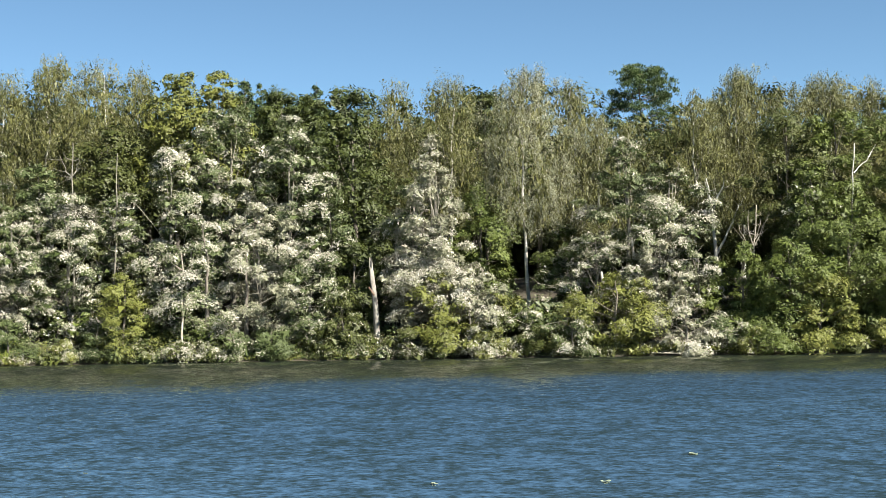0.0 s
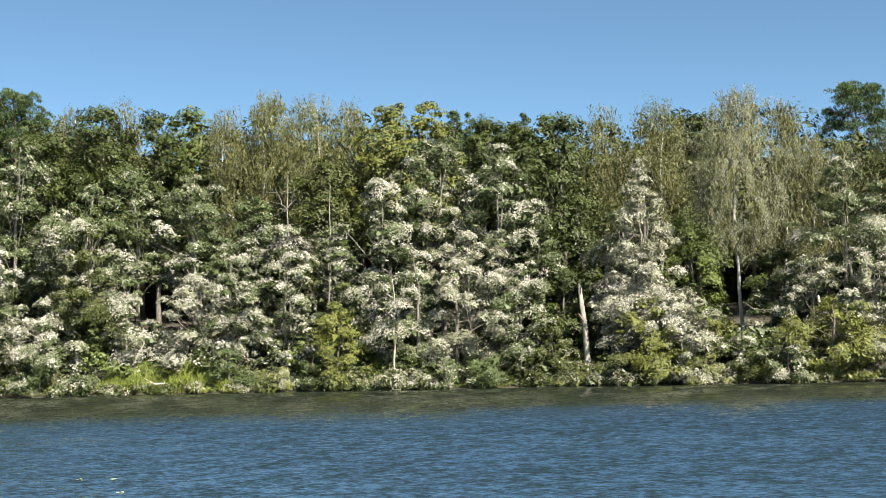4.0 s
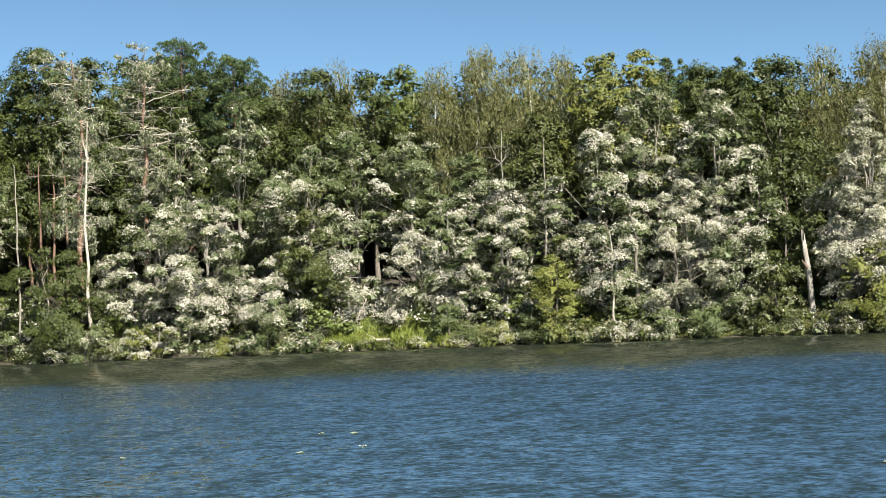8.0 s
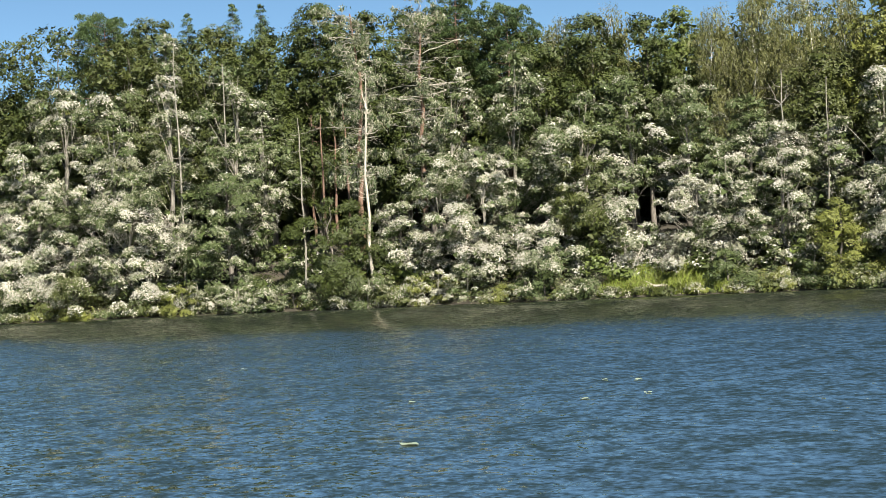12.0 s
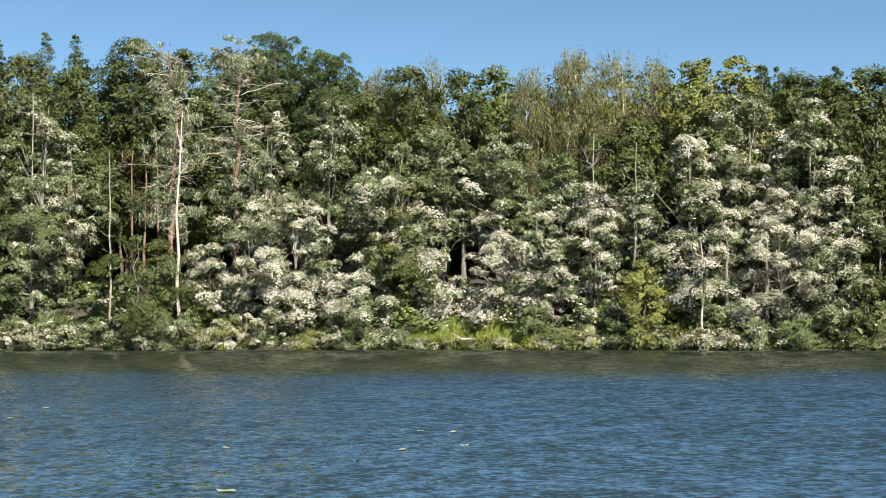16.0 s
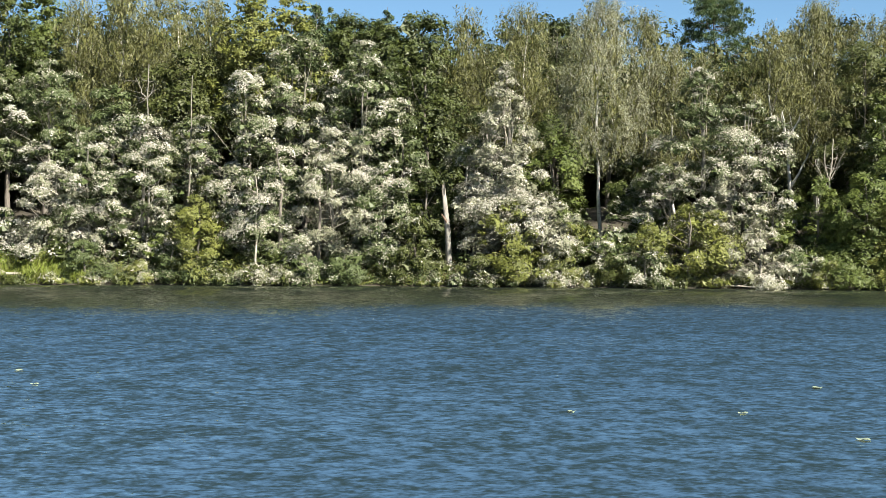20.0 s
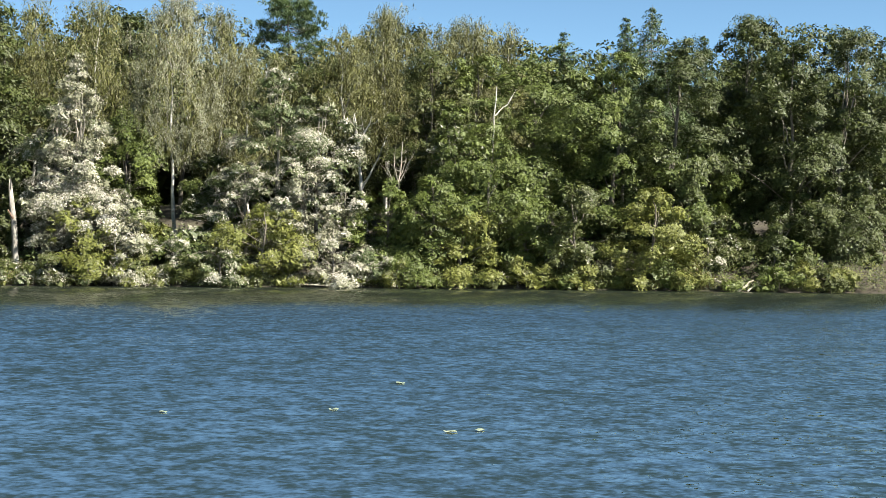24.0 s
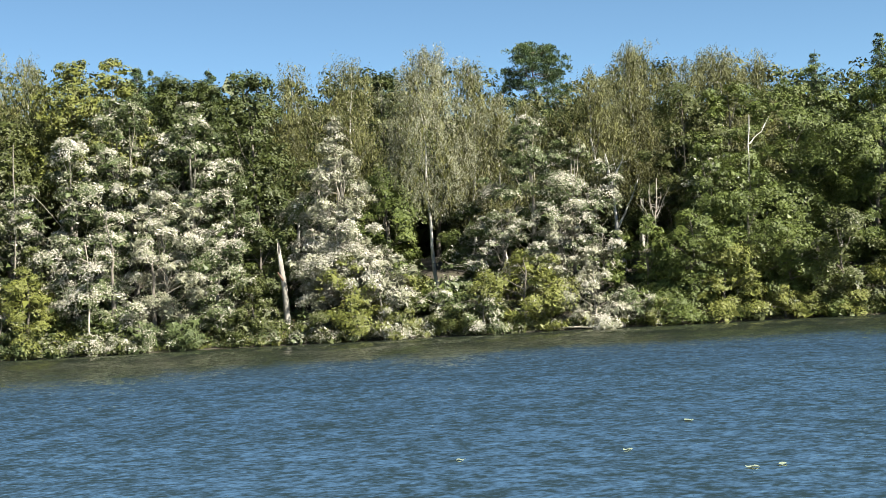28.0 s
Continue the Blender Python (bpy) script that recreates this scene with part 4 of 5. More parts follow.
broadleaf("alder_tree", 18.0, 109.2, 4.7, -0.0, 3.0, 0.95, GREYLEAF, 130, "alder whose leaves are coated white by bird droppings", shape='dome', density=290, leaf=0.125, dusty=0.34)
broadleaf("alder_tree", 19.7, 113.7, 8.0, 5.4, 2.2, 0.54, ALDER, 131, "alder whose leaves are coated white by bird droppings", density=290, leaf=0.125, dusty=0.34)
broadleaf("alder_tree", 20.3, 109.2, 2.8, -0.1, 2.3, 0.42, ALDER, 132, "alder with partly white-coated grey-green leaves", shape='dome', density=290, leaf=0.125, dusty=0.34)
broadleaf("broadleaf_tree", 21.6, 126.0, 12.4, 1.8, 2.7, 0.10, DEEP, 133, "dark green broadleaf tree on the bank", grain=1.15, density=120, leaf=0.2)

# dense green margin
broadleaf("broadleaf_tree", 22.8, 111.5, 8.3, 0.0, 2.9, 0.00, GREEN, 134, "dense green broadleaf tree by the water", shape='dome', density=210, leaf=0.15)
broadleaf("broadleaf_tree", 25.6, 109.2, 8.5, 0.1, 3.4, 0.00, GREEN, 135, "dense green broadleaf tree by the water", shape='dome', density=210, leaf=0.15)
broadleaf("broadleaf_tree", 31.0, 111.1, 12.0, 0.0, 4.6, 0.00, GREEN, 136, "dense green broadleaf tree by the water", density=210, leaf=0.15)
broadleaf("broadleaf_tree", 33.5, 110.2, 7.1, 0.1, 3.5, 0.00, GREEN, 137, "dense green broadleaf tree by the water", shape='dome', density=210, leaf=0.15)
broadleaf("broadleaf_tree", 27.8, 108.5, 6.1, 0.0, 3.2, 0.00, FRESH, 138, "dense green broadleaf tree by the water", shape='dome', density=210, leaf=0.15)
broadleaf("broadleaf_tree", 28.8, 114.8, 14.5, 5.4, 3.3, 0.06, GREEN, 139, "dense green broadleaf tree by the water", density=210, leaf=0.15)
broadleaf("broadleaf_tree", 36.4, 107.3, 8.2, 0.2, 3.1, 0.08, OLIVE, 140, "olive willow hanging over the water", density=210, leaf=0.15)
broadleaf("broadleaf_tree", 42.5, 106.6, 7.8, 0.3, 3.8, 0.00, FRESH, 141, "bright green alder at the waterline", density=210, leaf=0.15)
broadleaf("broadleaf_tree", 48.2, 108.3, 5.9, 0.8, 2.8, 0.12, OLIVE, 142, "olive-green alder with reddish tinges", density=210, leaf=0.15)
broadleaf("broadleaf_tree", 47.5, 110.9, 11.9, 3.7, 3.4, 0.00, GREEN, 143, "dense green broadleaf tree by the water", density=210, leaf=0.15)
broadleaf("broadleaf_tree", 54.1, 107.6, 6.0, 0.6, 4.0, 0.00, DEEP, 144, "dark green shrub under the trees", density=210, leaf=0.15)
broadleaf("shrub", -85.7, 98.0, 4.4, -0.0, 3.5, 0.35, OLIVE, 145, "rounded grey-olive willow bush", shape='dome')
broadleaf("alder_tree", -92.5, 99.7, 15.9, 0.5, 5.1, 0.66, ALDER, 146, "alder whose leaves are coated white by bird droppings", density=290, leaf=0.125, dusty=0.34)
broadleaf("alder_tree", -83.4, 101.2, 5.9, -0.2, 3.1, 0.60, ALDER, 147, "alder whose leaves are coated white by bird droppings", density=290, leaf=0.125, dusty=0.34)

# dead stems
dead_tree(-60.3, 104.6, 19.1, 148, bend=0.3, r0=0.17, forks=((0.84, -0.25, 1.9), (0.8, 0.9, 0.5)), twigs=18, start=0.45, spread=1.5, label='tall white dead birch stem with short bare branches')
dead_tree(-66.7, 104.3, 16.0, 149, bend=0.1, r0=0.1, twigs=14, mat=STAINED, label='thin bare grey stem with side twigs')
dead_tree(-28.4, 113.5, 16.9, 150, bend=0.1, r0=0.1, forks=((0.86, -0.9, 1.7), (0.88, 0.5, 1.2)), twigs=14, mat=STAINED, label='forked dead tree stained by droppings')
dead_tree(-25.2, 114.0, 16.1, 151, bend=0.2, r0=0.08, twigs=9, mat=STAINED, label='thin bare dead stem')
dead_tree(-19.2, 109.3, 8.2, 152, bend=-0.1, r0=0.09, forks=((0.5, 0.5, 1.0),), twigs=6, mat=BLEACHED, label='slim white birch sapling stem')
dead_tree(-17.8, 110.5, 10.2, 153, bend=-0.1, r0=0.2, twigs=3, mat=BARK, label='straight grey alder trunk on the bank')
dead_tree(-14.7, 111.1, 8.0, 154, bend=0.0, r0=0.22, twigs=3, mat=BARK, label='straight grey alder trunk on the bank')
dead_tree(23.0, 120.9, 14.1, 155, bend=-1.2, r0=0.22, forks=((0.76, 1.1, 2.6), (0.86, -0.35, 1.5), (0.4, 1.9, 4.2)), twigs=3, start=0.85, spread=0.8, mat=BIRCHBARK, label='leaning forked birch with white bark')
dead_tree(24.5, 115.8, 11.5, 156, bend=0.3, r0=0.075, forks=((0.62, -1.25, 2.3), (0.64, 1.3, 2.4), (0.7, -0.6, 2.2), (0.72, 0.6, 2.0)), twigs=10, start=0.65, spread=1.0, mat=BLEACHED, label='bare fan-shaped dead sapling')
dead_tree(31.2, 115.0, 16.2, 157, bend=1.2, r0=0.1, forks=((0.82, 1.5, 1.6),), twigs=3, mat=BIRCHBARK, label='bare forked white branch')
dead_tree(-78.4, 103.4, 23.7, 158, bend=0.2, r0=0.12, twigs=30, spread=2.0, mat=STAINED, label='half-dead alder with bare twigs')
dead_tree(-74.5, 105.4, 21.5, 159, bend=-0.2, r0=0.11, twigs=26, spread=2.0, mat=STAINED, label='half-dead alder with bare twigs')

# pines on the bank with bare lower trunks
dying_pine(-62.4, 107.1, 24.6, 9.6, 3.6, 160, 0.5, -0.3, 'tall pine with a red trunk and greyish drooping needles', -0.5)
dying_pine(-58.9, 111.0, 24.8, 12.0, 4.4, 161, 0.42, 0.4, 'dying pine with bare white branches', 0.1)
snag(-4.96, 111.4, 7.17, 900)

# closing rows deep in the wood
broadleaf("broadleaf_tree", -116.9, 122.8, 30.0, 14.9, 4.9, 0.00, DEEP, 162, "dark green oak deep in the wood", density=30, leaf=0.31, grain=1.5, core=6)
broadleaf("broadleaf_tree", -112.2, 122.9, 29.7, 14.6, 4.8, 0.00, OLIVE, 163, "olive-green broadleaf tree deep in the wood", density=30, leaf=0.31, grain=1.5, core=6)
broadleaf("broadleaf_tree", -106.9, 121.4, 30.3, 18.1, 4.7, 0.00, DEEP, 164, "dark green oak deep in the wood", density=30, leaf=0.31, grain=1.5, core=6)
broadleaf("broadleaf_tree", -105.8, 124.7, 29.8, 16.9, 4.7, 0.00, BIRCHLEAF, 165, "pale olive birch deep in the wood", density=30, leaf=0.31, grain=1.5, core=6)
broadleaf("broadleaf_tree", -103.1, 126.4, 30.0, 17.3, 4.7, 0.00, DEEP, 166, "dark green oak deep in the wood", density=30, leaf=0.31, grain=1.5, core=6)
broadleaf("broadleaf_tree", -101.4, 129.0, 29.3, 16.7, 4.7, 0.00, DEEP, 167, "dark green oak deep in the wood", density=30, leaf=0.31, grain=1.5, core=6)
broadleaf("broadleaf_tree", -94.0, 123.9, 27.9, 13.3, 4.5, 0.00, DEEP, 168, "dark green oak deep in the wood", density=30, leaf=0.31, grain=1.5, core=6)
broadleaf("broadleaf_tree", -94.7, 131.2, 29.6, 16.8, 4.7, 0.00, DEEP, 169, "dark green oak deep in the wood", density=30, leaf=0.31, grain=1.5, core=6)
broadleaf("broadleaf_tree", -87.9, 126.6, 27.4, 14.8, 4.4, 0.00, DEEP, 170, "dark green oak deep in the wood", density=30, leaf=0.31, grain=1.5, core=6)
broadleaf("broadleaf_tree", -87.7, 131.7, 29.4, 16.3, 4.6, 0.00, OLIVE, 171, "olive-green broadleaf tree deep in the wood", density=30, leaf=0.31, grain=1.5, core=6)
broadleaf("broadleaf_tree", -81.6, 128.4, 28.3, 16.5, 4.4, 0.00, DEEP, 172, "dark green oak deep in the wood", density=30, leaf=0.31, grain=1.5, core=6)
broadleaf("broadleaf_tree", -80.5, 132.5, 29.0, 15.4, 4.5, 0.00, DEEP, 173, "dark green oak deep in the wood", density=30, leaf=0.31, grain=1.5, core=6)
broadleaf("broadleaf_tree", -75.8, 130.0, 28.0, 13.2, 4.3, 0.00, OLIVE, 174, "olive-green broadleaf tree deep in the wood", density=30, leaf=0.31, grain=1.5, core=6)
broadleaf("broadleaf_tree", -73.8, 133.0, 28.9, 16.0, 4.4, 0.00, DEEP, 175, "dark green oak deep in the wood", density=30, leaf=0.31, grain=1.5, core=6)
broadleaf("broadleaf_tree", -72.9, 137.3, 30.3, 16.1, 4.5, 0.00, DEEP, 176, "dark green oak deep in the wood", density=30, leaf=0.31, grain=1.5, core=6)
broadleaf("broadleaf_tree", -67.0, 132.2, 28.7, 16.2, 4.3, 0.00, DEEP, 177, "dark green oak deep in the wood", density=30, leaf=0.31, grain=1.5, core=6)
broadleaf("broadleaf_tree", -65.8, 137.1, 28.2, 14.5, 4.4, 0.00, OLIVE, 178, "olive-green broadleaf tree deep in the wood", density=30, leaf=0.31, grain=1.5, core=6)
broadleaf("broadleaf_tree", -59.5, 130.9, 26.7, 12.5, 4.2, 0.00, DEEP, 179, "dark green oak deep in the wood", density=30, leaf=0.31, grain=1.5, core=6)
broadleaf("broadleaf_tree", -60.1, 139.9, 26.2, 13.4, 4.4, 0.00, DEEP, 180, "dark green oak deep in the wood", density=30, leaf=0.31, grain=1.5, core=6)
broadleaf("broadleaf_tree", -56.3, 139.3, 26.4, 13.8, 4.3, 0.00, DEEP, 181, "dark green oak deep in the wood", density=30, leaf=0.31, grain=1.5, core=6)
broadleaf("broadleaf_tree", -50.4, 133.4, 25.0, 10.8, 4.1, 0.00, DEEP, 182, "dark green oak deep in the wood", density=30, leaf=0.31, grain=1.5, core=6)
broadleaf("broadleaf_tree", -47.3, 132.5, 24.2, 10.5, 4.1, 0.00, BIRCHLEAF, 183, "pale olive birch deep in the wood", density=30, leaf=0.31, grain=1.5, core=6)
broadleaf("broadleaf_tree", -45.3, 137.1, 25.2, 12.7, 4.2, 0.00, DEEP, 184, "dark green oak deep in the wood", density=30, leaf=0.31, grain=1.5, core=6)
broadleaf("broadleaf_tree", -42.4, 136.6, 24.5, 11.0, 4.1, 0.00, OLIVE, 185, "olive-green broadleaf tree deep in the wood", density=30, leaf=0.31, grain=1.5, core=6)
broadleaf("broadleaf_tree", -40.5, 140.1, 24.9, 10.6, 4.2, 0.00, BIRCHLEAF, 186, "pale olive birch deep in the wood", density=30, leaf=0.31, grain=1.5, core=6)
broadleaf("broadleaf_tree", -35.5, 134.5, 26.1, 14.3, 4.0, 0.00, DEEP, 187, "dark green oak deep in the wood", density=30, leaf=0.31, grain=1.5, core=6)
broadleaf("broadleaf_tree", -34.9, 144.7, 27.5, 13.4, 4.3, 0.00, BIRCHLEAF, 188, "pale olive birch deep in the wood", density=30, leaf=0.31, grain=1.5, core=6)
broadleaf("broadleaf_tree", -30.2, 137.7, 25.4, 13.3, 4.1, 0.00, DEEP, 189, "dark green oak deep in the wood", density=30, leaf=0.31, grain=1.5, core=6)
broadleaf("broadleaf_tree", -27.9, 140.5, 25.9, 12.5, 4.1, 0.00, DEEP, 190, "dark green oak deep in the wood", density=30, leaf=0.31, grain=1.5, core=6)
broadleaf("broadleaf_tree", -25.1, 140.3, 24.9, 13.6, 4.1, 0.00, DEEP, 191, "dark green oak deep in the wood", density=30, leaf=0.31, grain=1.5, core=6)
broadleaf("broadleaf_tree", -22.7, 143.8, 25.9, 13.8, 4.2, 0.00, BIRCHLEAF, 192, "pale olive birch deep in the wood", density=30, leaf=0.31, grain=1.5, core=6)
broadleaf("broadleaf_tree", -18.9, 139.4, 24.0, 11.3, 4.1, 0.00, OLIVE, 193, "olive-green broadleaf tree deep in the wood", density=30, leaf=0.31, grain=1.5, core=6)
broadleaf("broadleaf_tree", -16.2, 146.3, 25.4, 13.2, 4.3, 0.00, DEEP, 194, "dark green oak deep in the wood", density=30, leaf=0.31, grain=1.5, core=6)
broadleaf("broadleaf_tree", -12.5, 142.1, 23.9, 10.8, 4.1, 0.00, DEEP, 195, "dark green oak deep in the wood", density=30, leaf=0.31, grain=1.5, core=6)
broadleaf("broadleaf_tree", -9.6, 138.9, 23.8, 12.1, 4.0, 0.00, DEEP, 196, "dark green oak deep in the wood", density=30, leaf=0.31, grain=1.5, core=6)
broadleaf("broadleaf_tree", -6.9, 143.0, 24.5, 12.3, 4.1, 0.00, DEEP, 197, "dark green oak deep in the wood", density=30, leaf=0.31, grain=1.5, core=6)
broadleaf("broadleaf_tree", -3.5, 137.9, 23.5, 9.9, 4.0, 0.00, DEEP, 198, "dark green oak deep in the wood", density=30, leaf=0.31, grain=1.5, core=6)
broadleaf("broadleaf_tree", -0.1, 141.7, 24.8, 10.8, 4.1, 0.00, DEEP, 199, "dark green oak deep in the wood", density=30, leaf=0.31, grain=1.5, core=6)
broadleaf("broadleaf_tree", 3.0, 141.2, 24.8, 10.9, 4.1, 0.00, DEEP, 200, "dark green oak deep in the wood", density=30, leaf=0.31, grain=1.5, core=6)
broadleaf("broadleaf_tree", 6.5, 144.5, 25.0, 13.3, 4.2, 0.00, DEEP, 201, "dark green oak deep in the wood", density=30, leaf=0.31, grain=1.5, core=6)
broadleaf("broadleaf_tree", 9.5, 141.9, 25.4, 13.5, 4.1, 0.00, DEEP, 202, "dark green oak deep in the wood", density=30, leaf=0.31, grain=1.5, core=6)
broadleaf("broadleaf_tree", 13.0, 142.1, 24.5, 12.9, 4.1, 0.00, OLIVE, 203, "olive-green broadleaf tree deep in the wood", density=30, leaf=0.31, grain=1.5, core=6)
broadleaf("broadleaf_tree", 15.5, 136.0, 21.3, 8.9, 4.0, 0.00, DEEP, 204, "dark green oak deep in the wood", density=30, leaf=0.31, grain=1.5, core=6)
broadleaf("broadleaf_tree", 18.5, 136.5, 21.6, 8.3, 4.0, 0.00, OLIVE, 205, "olive-green broadleaf tree deep in the wood", density=30, leaf=0.31, grain=1.5, core=6)
broadleaf("broadleaf_tree", 22.6, 140.1, 22.7, 11.8, 4.1, 0.00, BIRCHLEAF, 206, "pale olive birch deep in the wood", density=30, leaf=0.31, grain=1.5, core=6)
broadleaf("broadleaf_tree", 26.0, 142.5, 23.8, 12.2, 4.2, 0.00, BIRCHLEAF, 207, "pale olive birch deep in the wood", density=30, leaf=0.31, grain=1.5, core=6)
broadleaf("broadleaf_tree", 29.2, 143.8, 25.9, 12.0, 4.2, 0.00, DEEP, 208, "dark green oak deep in the wood", density=30, leaf=0.31, grain=1.5, core=6)
broadleaf("broadleaf_tree", 31.1, 137.3, 23.9, 11.6, 4.1, 0.00, OLIVE, 209, "olive-green broadleaf tree deep in the wood", density=30, leaf=0.31, grain=1.5, core=6)
broadleaf("broadleaf_tree", 35.5, 137.3, 23.9, 12.0, 4.1, 0.00, BIRCHLEAF, 210, "pale olive birch deep in the wood", density=30, leaf=0.31, grain=1.5, core=6)
broadleaf("broadleaf_tree", 38.2, 137.1, 23.8, 10.7, 4.1, 0.00, BIRCHLEAF, 211, "pale olive birch deep in the wood", density=30, leaf=0.31, grain=1.5, core=6)
broadleaf("broadleaf_tree", 40.4, 134.8, 22.8, 10.4, 4.1, 0.00, BIRCHLEAF, 212, "pale olive birch deep in the wood", density=30, leaf=0.31, grain=1.5, core=6)
broadleaf("broadleaf_tree", 43.6, 135.7, 22.6, 10.5, 4.1, 0.00, OLIVE, 213, "olive-green broadleaf tree deep in the wood", density=30, leaf=0.31, grain=1.5, core=6)
broadleaf("broadleaf_tree", 49.2, 140.9, 23.3, 9.7, 4.3, 0.00, DEEP, 214, "dark green oak deep in the wood", density=30, leaf=0.31, grain=1.5, core=6)
broadleaf("broadleaf_tree", 50.5, 136.1, 23.5, 10.9, 4.2, 0.00, DEEP, 215, "dark green oak deep in the wood", density=30, leaf=0.31, grain=1.5, core=6)
broadleaf("broadleaf_tree", 52.9, 133.2, 25.0, 12.2, 4.2, 0.00, DEEP, 216, "dark green oak deep in the wood", density=30, leaf=0.31, grain=1.5, core=6)
broadleaf("broadleaf_tree", 59.4, 139.3, 24.2, 12.7, 4.4, 0.00, DEEP, 217, "dark green oak deep in the wood", density=30, leaf=0.31, grain=1.5, core=6)
broadleaf("broadleaf_tree", 58.5, 130.4, 22.4, 10.1, 4.2, 0.00, DEEP, 218, "dark green oak deep in the wood", density=30, leaf=0.31, grain=1.5, core=6)
broadleaf("broadleaf_tree", 61.6, 129.8, 24.3, 13.4, 4.2, 0.00, DEEP, 219, "dark green oak deep in the wood", density=30, leaf=0.31, grain=1.5, core=6)
broadleaf("broadleaf_tree", 68.5, 136.9, 25.8, 13.5, 4.5, 0.00, BIRCHLEAF, 220, "pale olive birch deep in the wood", density=30, leaf=0.31, grain=1.5, core=6)
broadleaf("broadleaf_tree", 70.7, 133.9, 25.5, 11.5, 4.4, 0.00, DEEP, 221, "dark green oak deep in the wood", density=30, leaf=0.31, grain=1.5, core=6)
broadleaf("broadleaf_tree", 74.2, 134.4, 25.3, 12.3, 4.5, 0.00, DEEP, 222, "dark green oak deep in the wood", density=30, leaf=0.31, grain=1.5, core=6)
broadleaf("broadleaf_tree", 74.4, 128.1, 23.9, 10.7, 4.3, 0.00, OLIVE, 223, "olive-green broadleaf tree deep in the wood", density=30, leaf=0.31, grain=1.5, core=6)
broadleaf("broadleaf_tree", 75.6, 124.7, 23.9, 11.0, 4.3, 0.00, DEEP, 224, "dark green oak deep in the wood", density=30, leaf=0.31, grain=1.5, core=6)
dead_tree(-71.7, 116.2, 17.5, 225, bend=0.1, r0=0.17, twigs=5, start=0.5, mat=PINEBARK, label='bare reddish pine trunk in the shaded wood')
dead_tree(-72.6, 119.9, 18.5, 226, bend=0.1, r0=0.17, twigs=5, start=0.5, mat=PINEBARK, label='bare reddish pine trunk in the shaded wood')
dead_tree(-69.1, 115.9, 18.4, 227, bend=0.1, r0=0.17, twigs=5, start=0.5, mat=PINEBARK, label='bare reddish pine trunk in the shaded wood')
dead_tree(-75.2, 123.2, 17.8, 228, bend=0.1, r0=0.17, twigs=5, start=0.5, mat=PINEBARK, label='bare reddish pine trunk in the shaded wood')
dead_tree(-75.3, 120.3, 18.1, 229, bend=0.1, r0=0.17, twigs=5, start=0.5, mat=PINEBARK, label='bare reddish pine trunk in the shaded wood')

# wood lying at the waterline
fallen_log(-38.5, 107.8, 0.81, -36.1, 107.9, 0.77, 0.14, 501, "pale fallen log lying on the grassy bank")
fallen_log(47.1, 104.9, 1.00, 48.7, 104.0, 0.05, 0.09, 502, "bleached branch leaning into the water")
fallen_log(48.6, 104.0, 0.05, 50.1, 104.2, 0.90, 0.11, 503, "bleached forked dead branch at the waterline")
fallen_log(49.3, 103.6, 0.05, 50.5, 103.9, 0.70, 0.07, 504, "bleached forked dead branch at the waterline")
fallen_log(15.4, 108.7, 0.25, 18.9, 107.9, 0.10, 0.06, 505, "thin dry branch lying along the waterline")
fallen_log(-61.5, 103.2, 0.60, -62.9, 102.0, -0.05, 0.06, 506, "thin dead branch reaching into the water")
fallen_log(-38.3, 108.1, 3.99, -39.2, 108.0, 2.25, 0.05, 507, "slanting pale dead branch on the bank")

# floating leaves
floating_leaf(-14.08, 24.92, 0.15, 600)
floating_leaf(-18.07, 32.45, 0.08, 601)
floating_leaf(-14.15, 38.15, 0.10, 602)
floating_leaf(-12.63, 34.60, 0.07, 603)
floating_leaf(-30.78, 43.47, 0.09, 604)
floating_leaf(-29.18, 39.18, 0.07, 605)
floating_leaf(-15.13, 38.17, 0.08, 606)
floating_leaf(4.71, 26.19, 0.10, 607)
floating_leaf(5.94, 35.42, 0.10, 608)
floating_leaf(5.31, 26.30, 0.08, 609)
floating_leaf(3.25, 30.03, 0.07, 610)
floating_leaf(-0.20, 30.04, 0.06, 611)
floating_leaf(-13.74, 33.19, 0.09, 612)


# ---- low growth ----
def colony(x):
    """How far the bird colony whitens the growth: full on the middle and far left, none on the right."""
    return float(np.interp(x, [-90, -60, -20, 18, 24], [0.5, 0.45, 0.42, 0.4, 0.02]))


rng = random.Random(71)
x = -92.0
while x < 58:
    inset = rng.uniform(0.05, 0.9)
    w = min(0.95, colony(x) * rng.choice([0, 0.5, 1.0, 1.6]))
    tone = rng.choice([OLIVE, FRESH, ALDER, ALDER, OLIVE] if x < 20 else [GREEN, GREEN, OLIVE, FRESH])
    high = rng.choice([0.8, 1.4, 2.2, 2.8]) * rng.uniform(0.8, 1.2)
    if -7.2 < x < -3.2 or -38.5 < x < -35:      # open spots by the broken trunk and the log
        high *= 0.35
    broadleaf("bank_shrub", round(x, 1), round(shore_y(x) + inset, 1), high, 0.05, rng.uniform(1.0, 1.3) + 0.28 * high, w, tone, rng.randrange(10 ** 6),
              "low leafy shrub speckled white at the waterline" if w > 0.2 else "low green shrub hanging over the waterline", density=340, leaf=0.105, shape="dome", group="shrubs along the waterline")
    x += rng.uniform(1.0, 2.3)


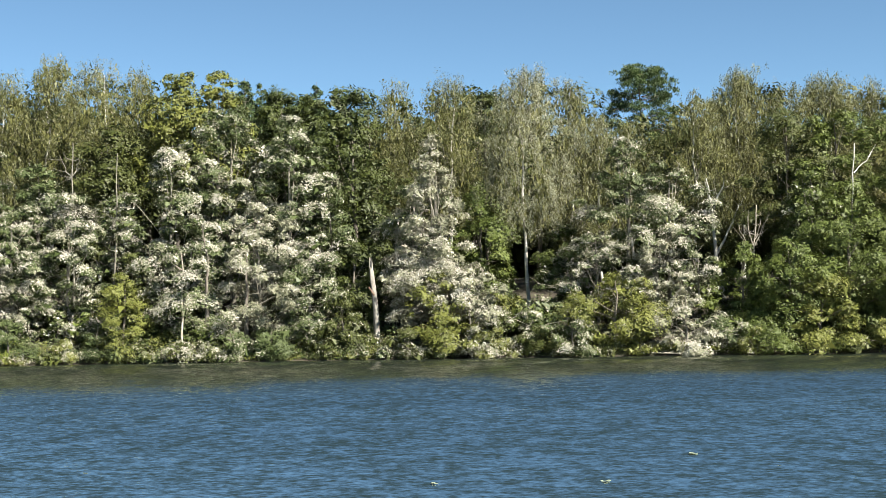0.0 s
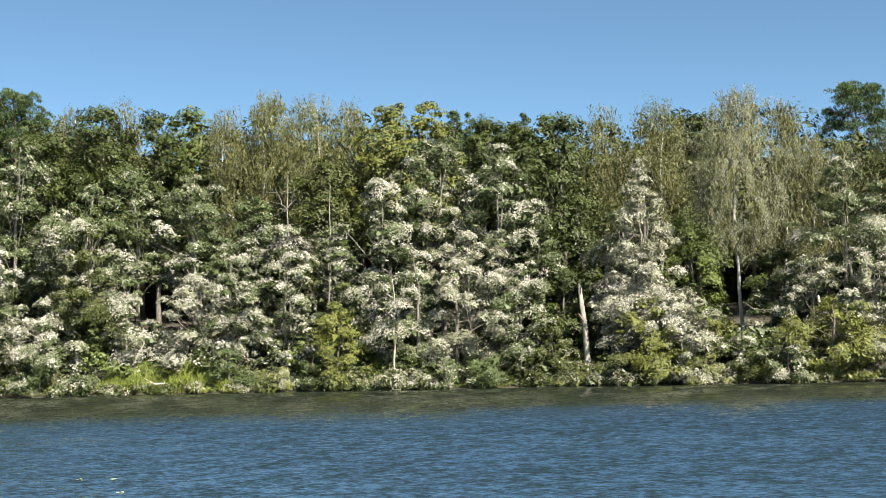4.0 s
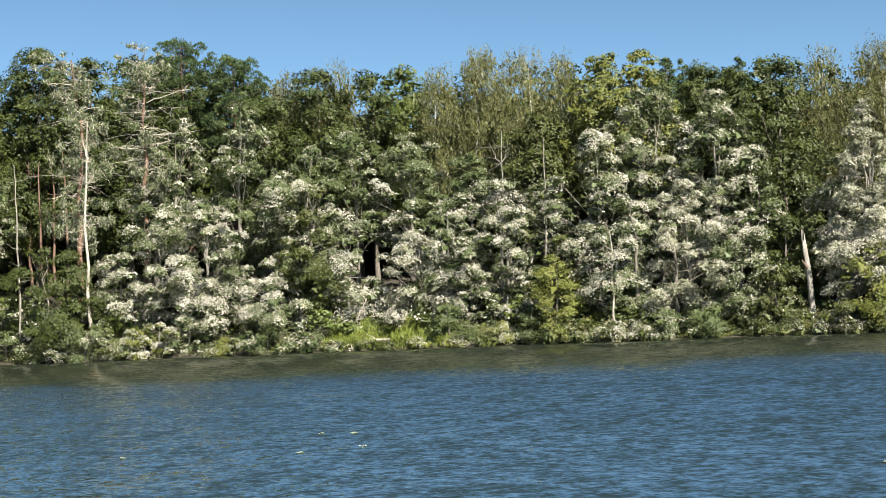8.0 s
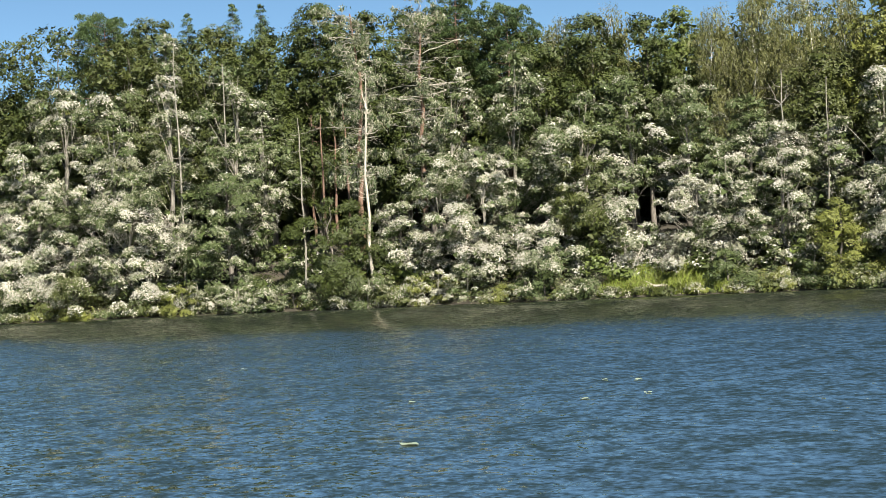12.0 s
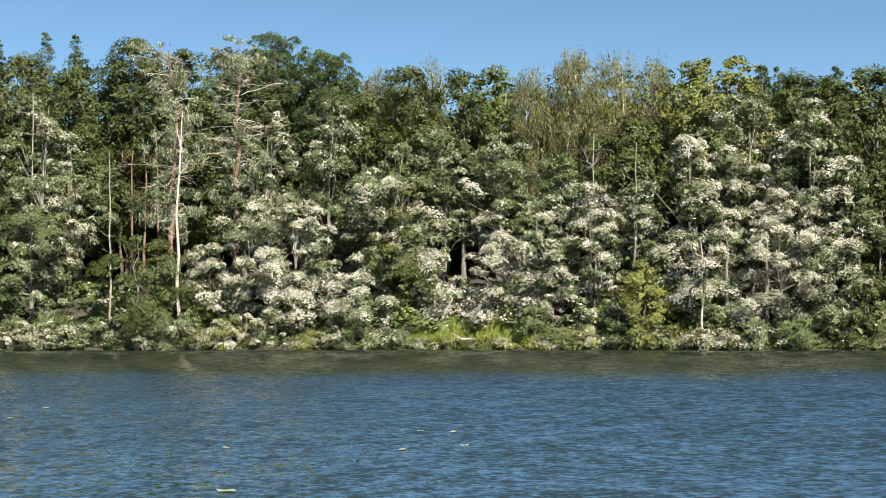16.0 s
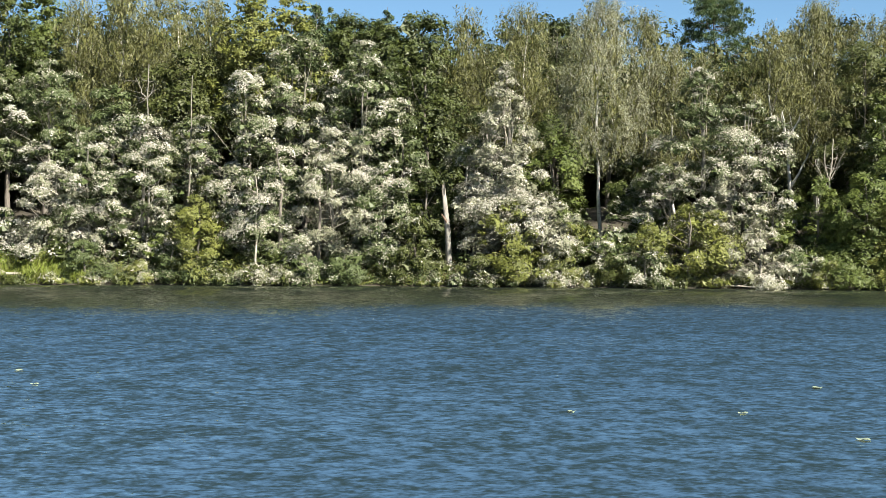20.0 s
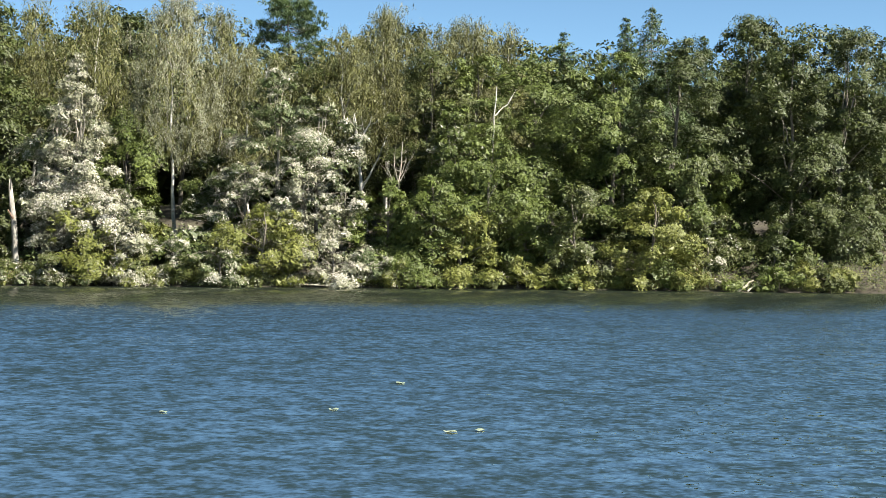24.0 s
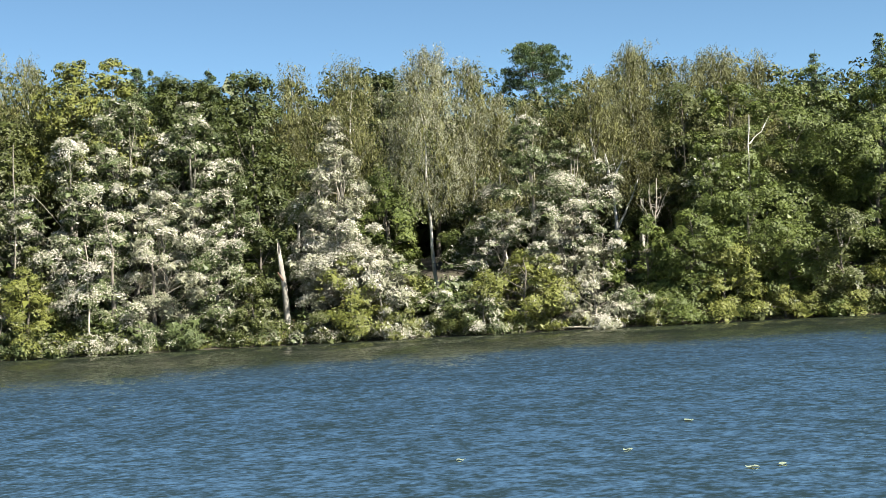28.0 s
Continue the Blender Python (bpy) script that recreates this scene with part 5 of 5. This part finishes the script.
rng = random.Random(72)
x = -94.0
while x < 62:
    inset = rng.uniform(2.0, 12.0)
    y = shore_y(x) + inset
    w = colony(x) * rng.choice([0, 0.3, 0.8])
    broadleaf("undergrowth_shrub", round(x, 1), round(y, 1), ground_z(x, y) + rng.uniform(1.2, 2.8), ground_z(x, y), rng.uniform(1.6, 2.4), w, rng.choice([DEEP, GREEN, ALDER]) if x < 20 else rng.choice([DEEP, GREEN]), rng.randrange(10 ** 6),
              "shaded undergrowth shrub between the trunks", density=58, leaf=0.24, shape="dome", group="undergrowth in the wood")
    x += rng.uniform(0.7, 1.3)


def wood_backdrop():
    """Added backdrop of dark leaves: the wood's shaded depth behind the trees told apart."""
    r = np.random.default_rng(4)
    n = 60000
    px = r.uniform(-150, 110, n)
    ins = r.uniform(34, 48, n)
    py = np.array([shore_y(a) for a in px]) + ins
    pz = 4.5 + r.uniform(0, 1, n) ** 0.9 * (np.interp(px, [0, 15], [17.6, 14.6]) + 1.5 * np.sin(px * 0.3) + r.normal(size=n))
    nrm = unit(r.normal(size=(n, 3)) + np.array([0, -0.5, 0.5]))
    ob = new("wood_backdrop", leaves("wood_backdrop", r, np.stack([px, py, pz], 1), nrm, 2.0, 1.4, np.zeros(n), [DEEP]))
    tagged(ob, "added dark leaf backdrop for the shaded depth of the wood", "wood", "", "stuff")


wood_backdrop()


NETTLE = leaf_material("leaf_nettle", (0.070, 0.097, 0.012), (0.139, 0.174, 0.024), (0.230, 0.258, 0.049), 0.25)


def herbs(name, x0, x1, count, tall, mats, label, seed, deep=3.0):
    """A patch of grass or reeds along the foot of the bank."""
    r = np.random.default_rng(seed)
    px = r.uniform(x0, x1, count)
    thick = np.array([noise.noise((a * 0.5, 3.1 + seed, 0)) for a in px])
    py = np.array([shore_y(a) for a in px]) + 0.1 + r.uniform(0, 1, count) ** 1.4 * deep
    pz = np.array([ground_z(a, b) for a, b in zip(px, py)]) + r.uniform(0.02, 1, count) * tall * (0.8 + thick)
    along = np.tile([0, 0, 1.0], (count, 1)) + r.normal(size=(count, 3)) * 0.45
    # blades are turned to face the sun, which brightens the whole patch
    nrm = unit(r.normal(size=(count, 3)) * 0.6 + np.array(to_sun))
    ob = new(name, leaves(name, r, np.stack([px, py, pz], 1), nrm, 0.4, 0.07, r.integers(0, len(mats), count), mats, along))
    tagged(ob, label, "grass", "", "stuff")


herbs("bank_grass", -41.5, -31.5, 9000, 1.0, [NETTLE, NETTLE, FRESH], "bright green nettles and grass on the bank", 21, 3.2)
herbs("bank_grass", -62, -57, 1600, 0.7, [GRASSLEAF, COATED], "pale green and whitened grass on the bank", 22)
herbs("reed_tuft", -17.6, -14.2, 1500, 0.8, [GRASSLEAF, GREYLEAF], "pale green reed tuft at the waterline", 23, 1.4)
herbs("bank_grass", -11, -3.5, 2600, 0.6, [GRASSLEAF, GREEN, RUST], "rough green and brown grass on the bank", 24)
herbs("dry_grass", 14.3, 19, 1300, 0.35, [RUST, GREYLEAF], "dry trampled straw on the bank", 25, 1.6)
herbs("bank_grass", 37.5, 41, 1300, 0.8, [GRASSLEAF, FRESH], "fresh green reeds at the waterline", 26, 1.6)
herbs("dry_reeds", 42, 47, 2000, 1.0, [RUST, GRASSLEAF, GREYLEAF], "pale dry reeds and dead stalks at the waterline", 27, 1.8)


def low_leaves(name, x0, x1, count, tall, mats, label, seed, deep=3.5):
    """Knee-high leafy growth that closes the bank between the shrubs."""
    r = np.random.default_rng(seed)
    px = r.uniform(x0, x1, count)
    thick = np.array([noise.noise((a * 0.6, 7.3 + seed, 0)) for a in px])
    py = np.array([shore_y(a) for a in px]) - 0.15 + r.uniform(0, 1, count) ** 1.3 * deep
    pz = np.array([max(ground_z(a, b), 0.05) for a, b in zip(px, py)]) + r.uniform(0, 1, count) ** 0.7 * tall * (0.75 + thick)
    tint = np.array([noise.noise((a * 0.9, b * 0.9, seed)) for a, b in zip(px, py)]) * 0.9 + r.normal(size=count) * 0.25
    idx = np.clip((tint + 0.5) * len(mats), 0, len(mats) - 1).astype(int)
    nrm = unit(r.normal(size=(count, 3)) * 0.5 + np.array([0, -0.5, 0.8]))
    ob = new(name, leaves(name, r, np.stack([px, py, pz], 1), nrm, 0.14, 0.1, idx, mats))
    tagged(ob, label, "undergrowth", "", "stuff")


low_leaves("bank_herbs", -92, -41.5, 21000, 0.9, [FRESH, ALDER, ALDER, GREYLEAF], "low leafy growth dusted white on the bank", 31)
low_leaves("bank_herbs", -31.5, 14.5, 21000, 0.8, [FRESH, ALDER, ALDER, GREYLEAF], "low leafy growth dusted white along the waterline", 32)
low_leaves("bank_herbs", 20, 64, 26000, 1.0, [DEEP, GREEN, OLIVE, FRESH], "low green growth at the foot of the bank", 33, 9.0)
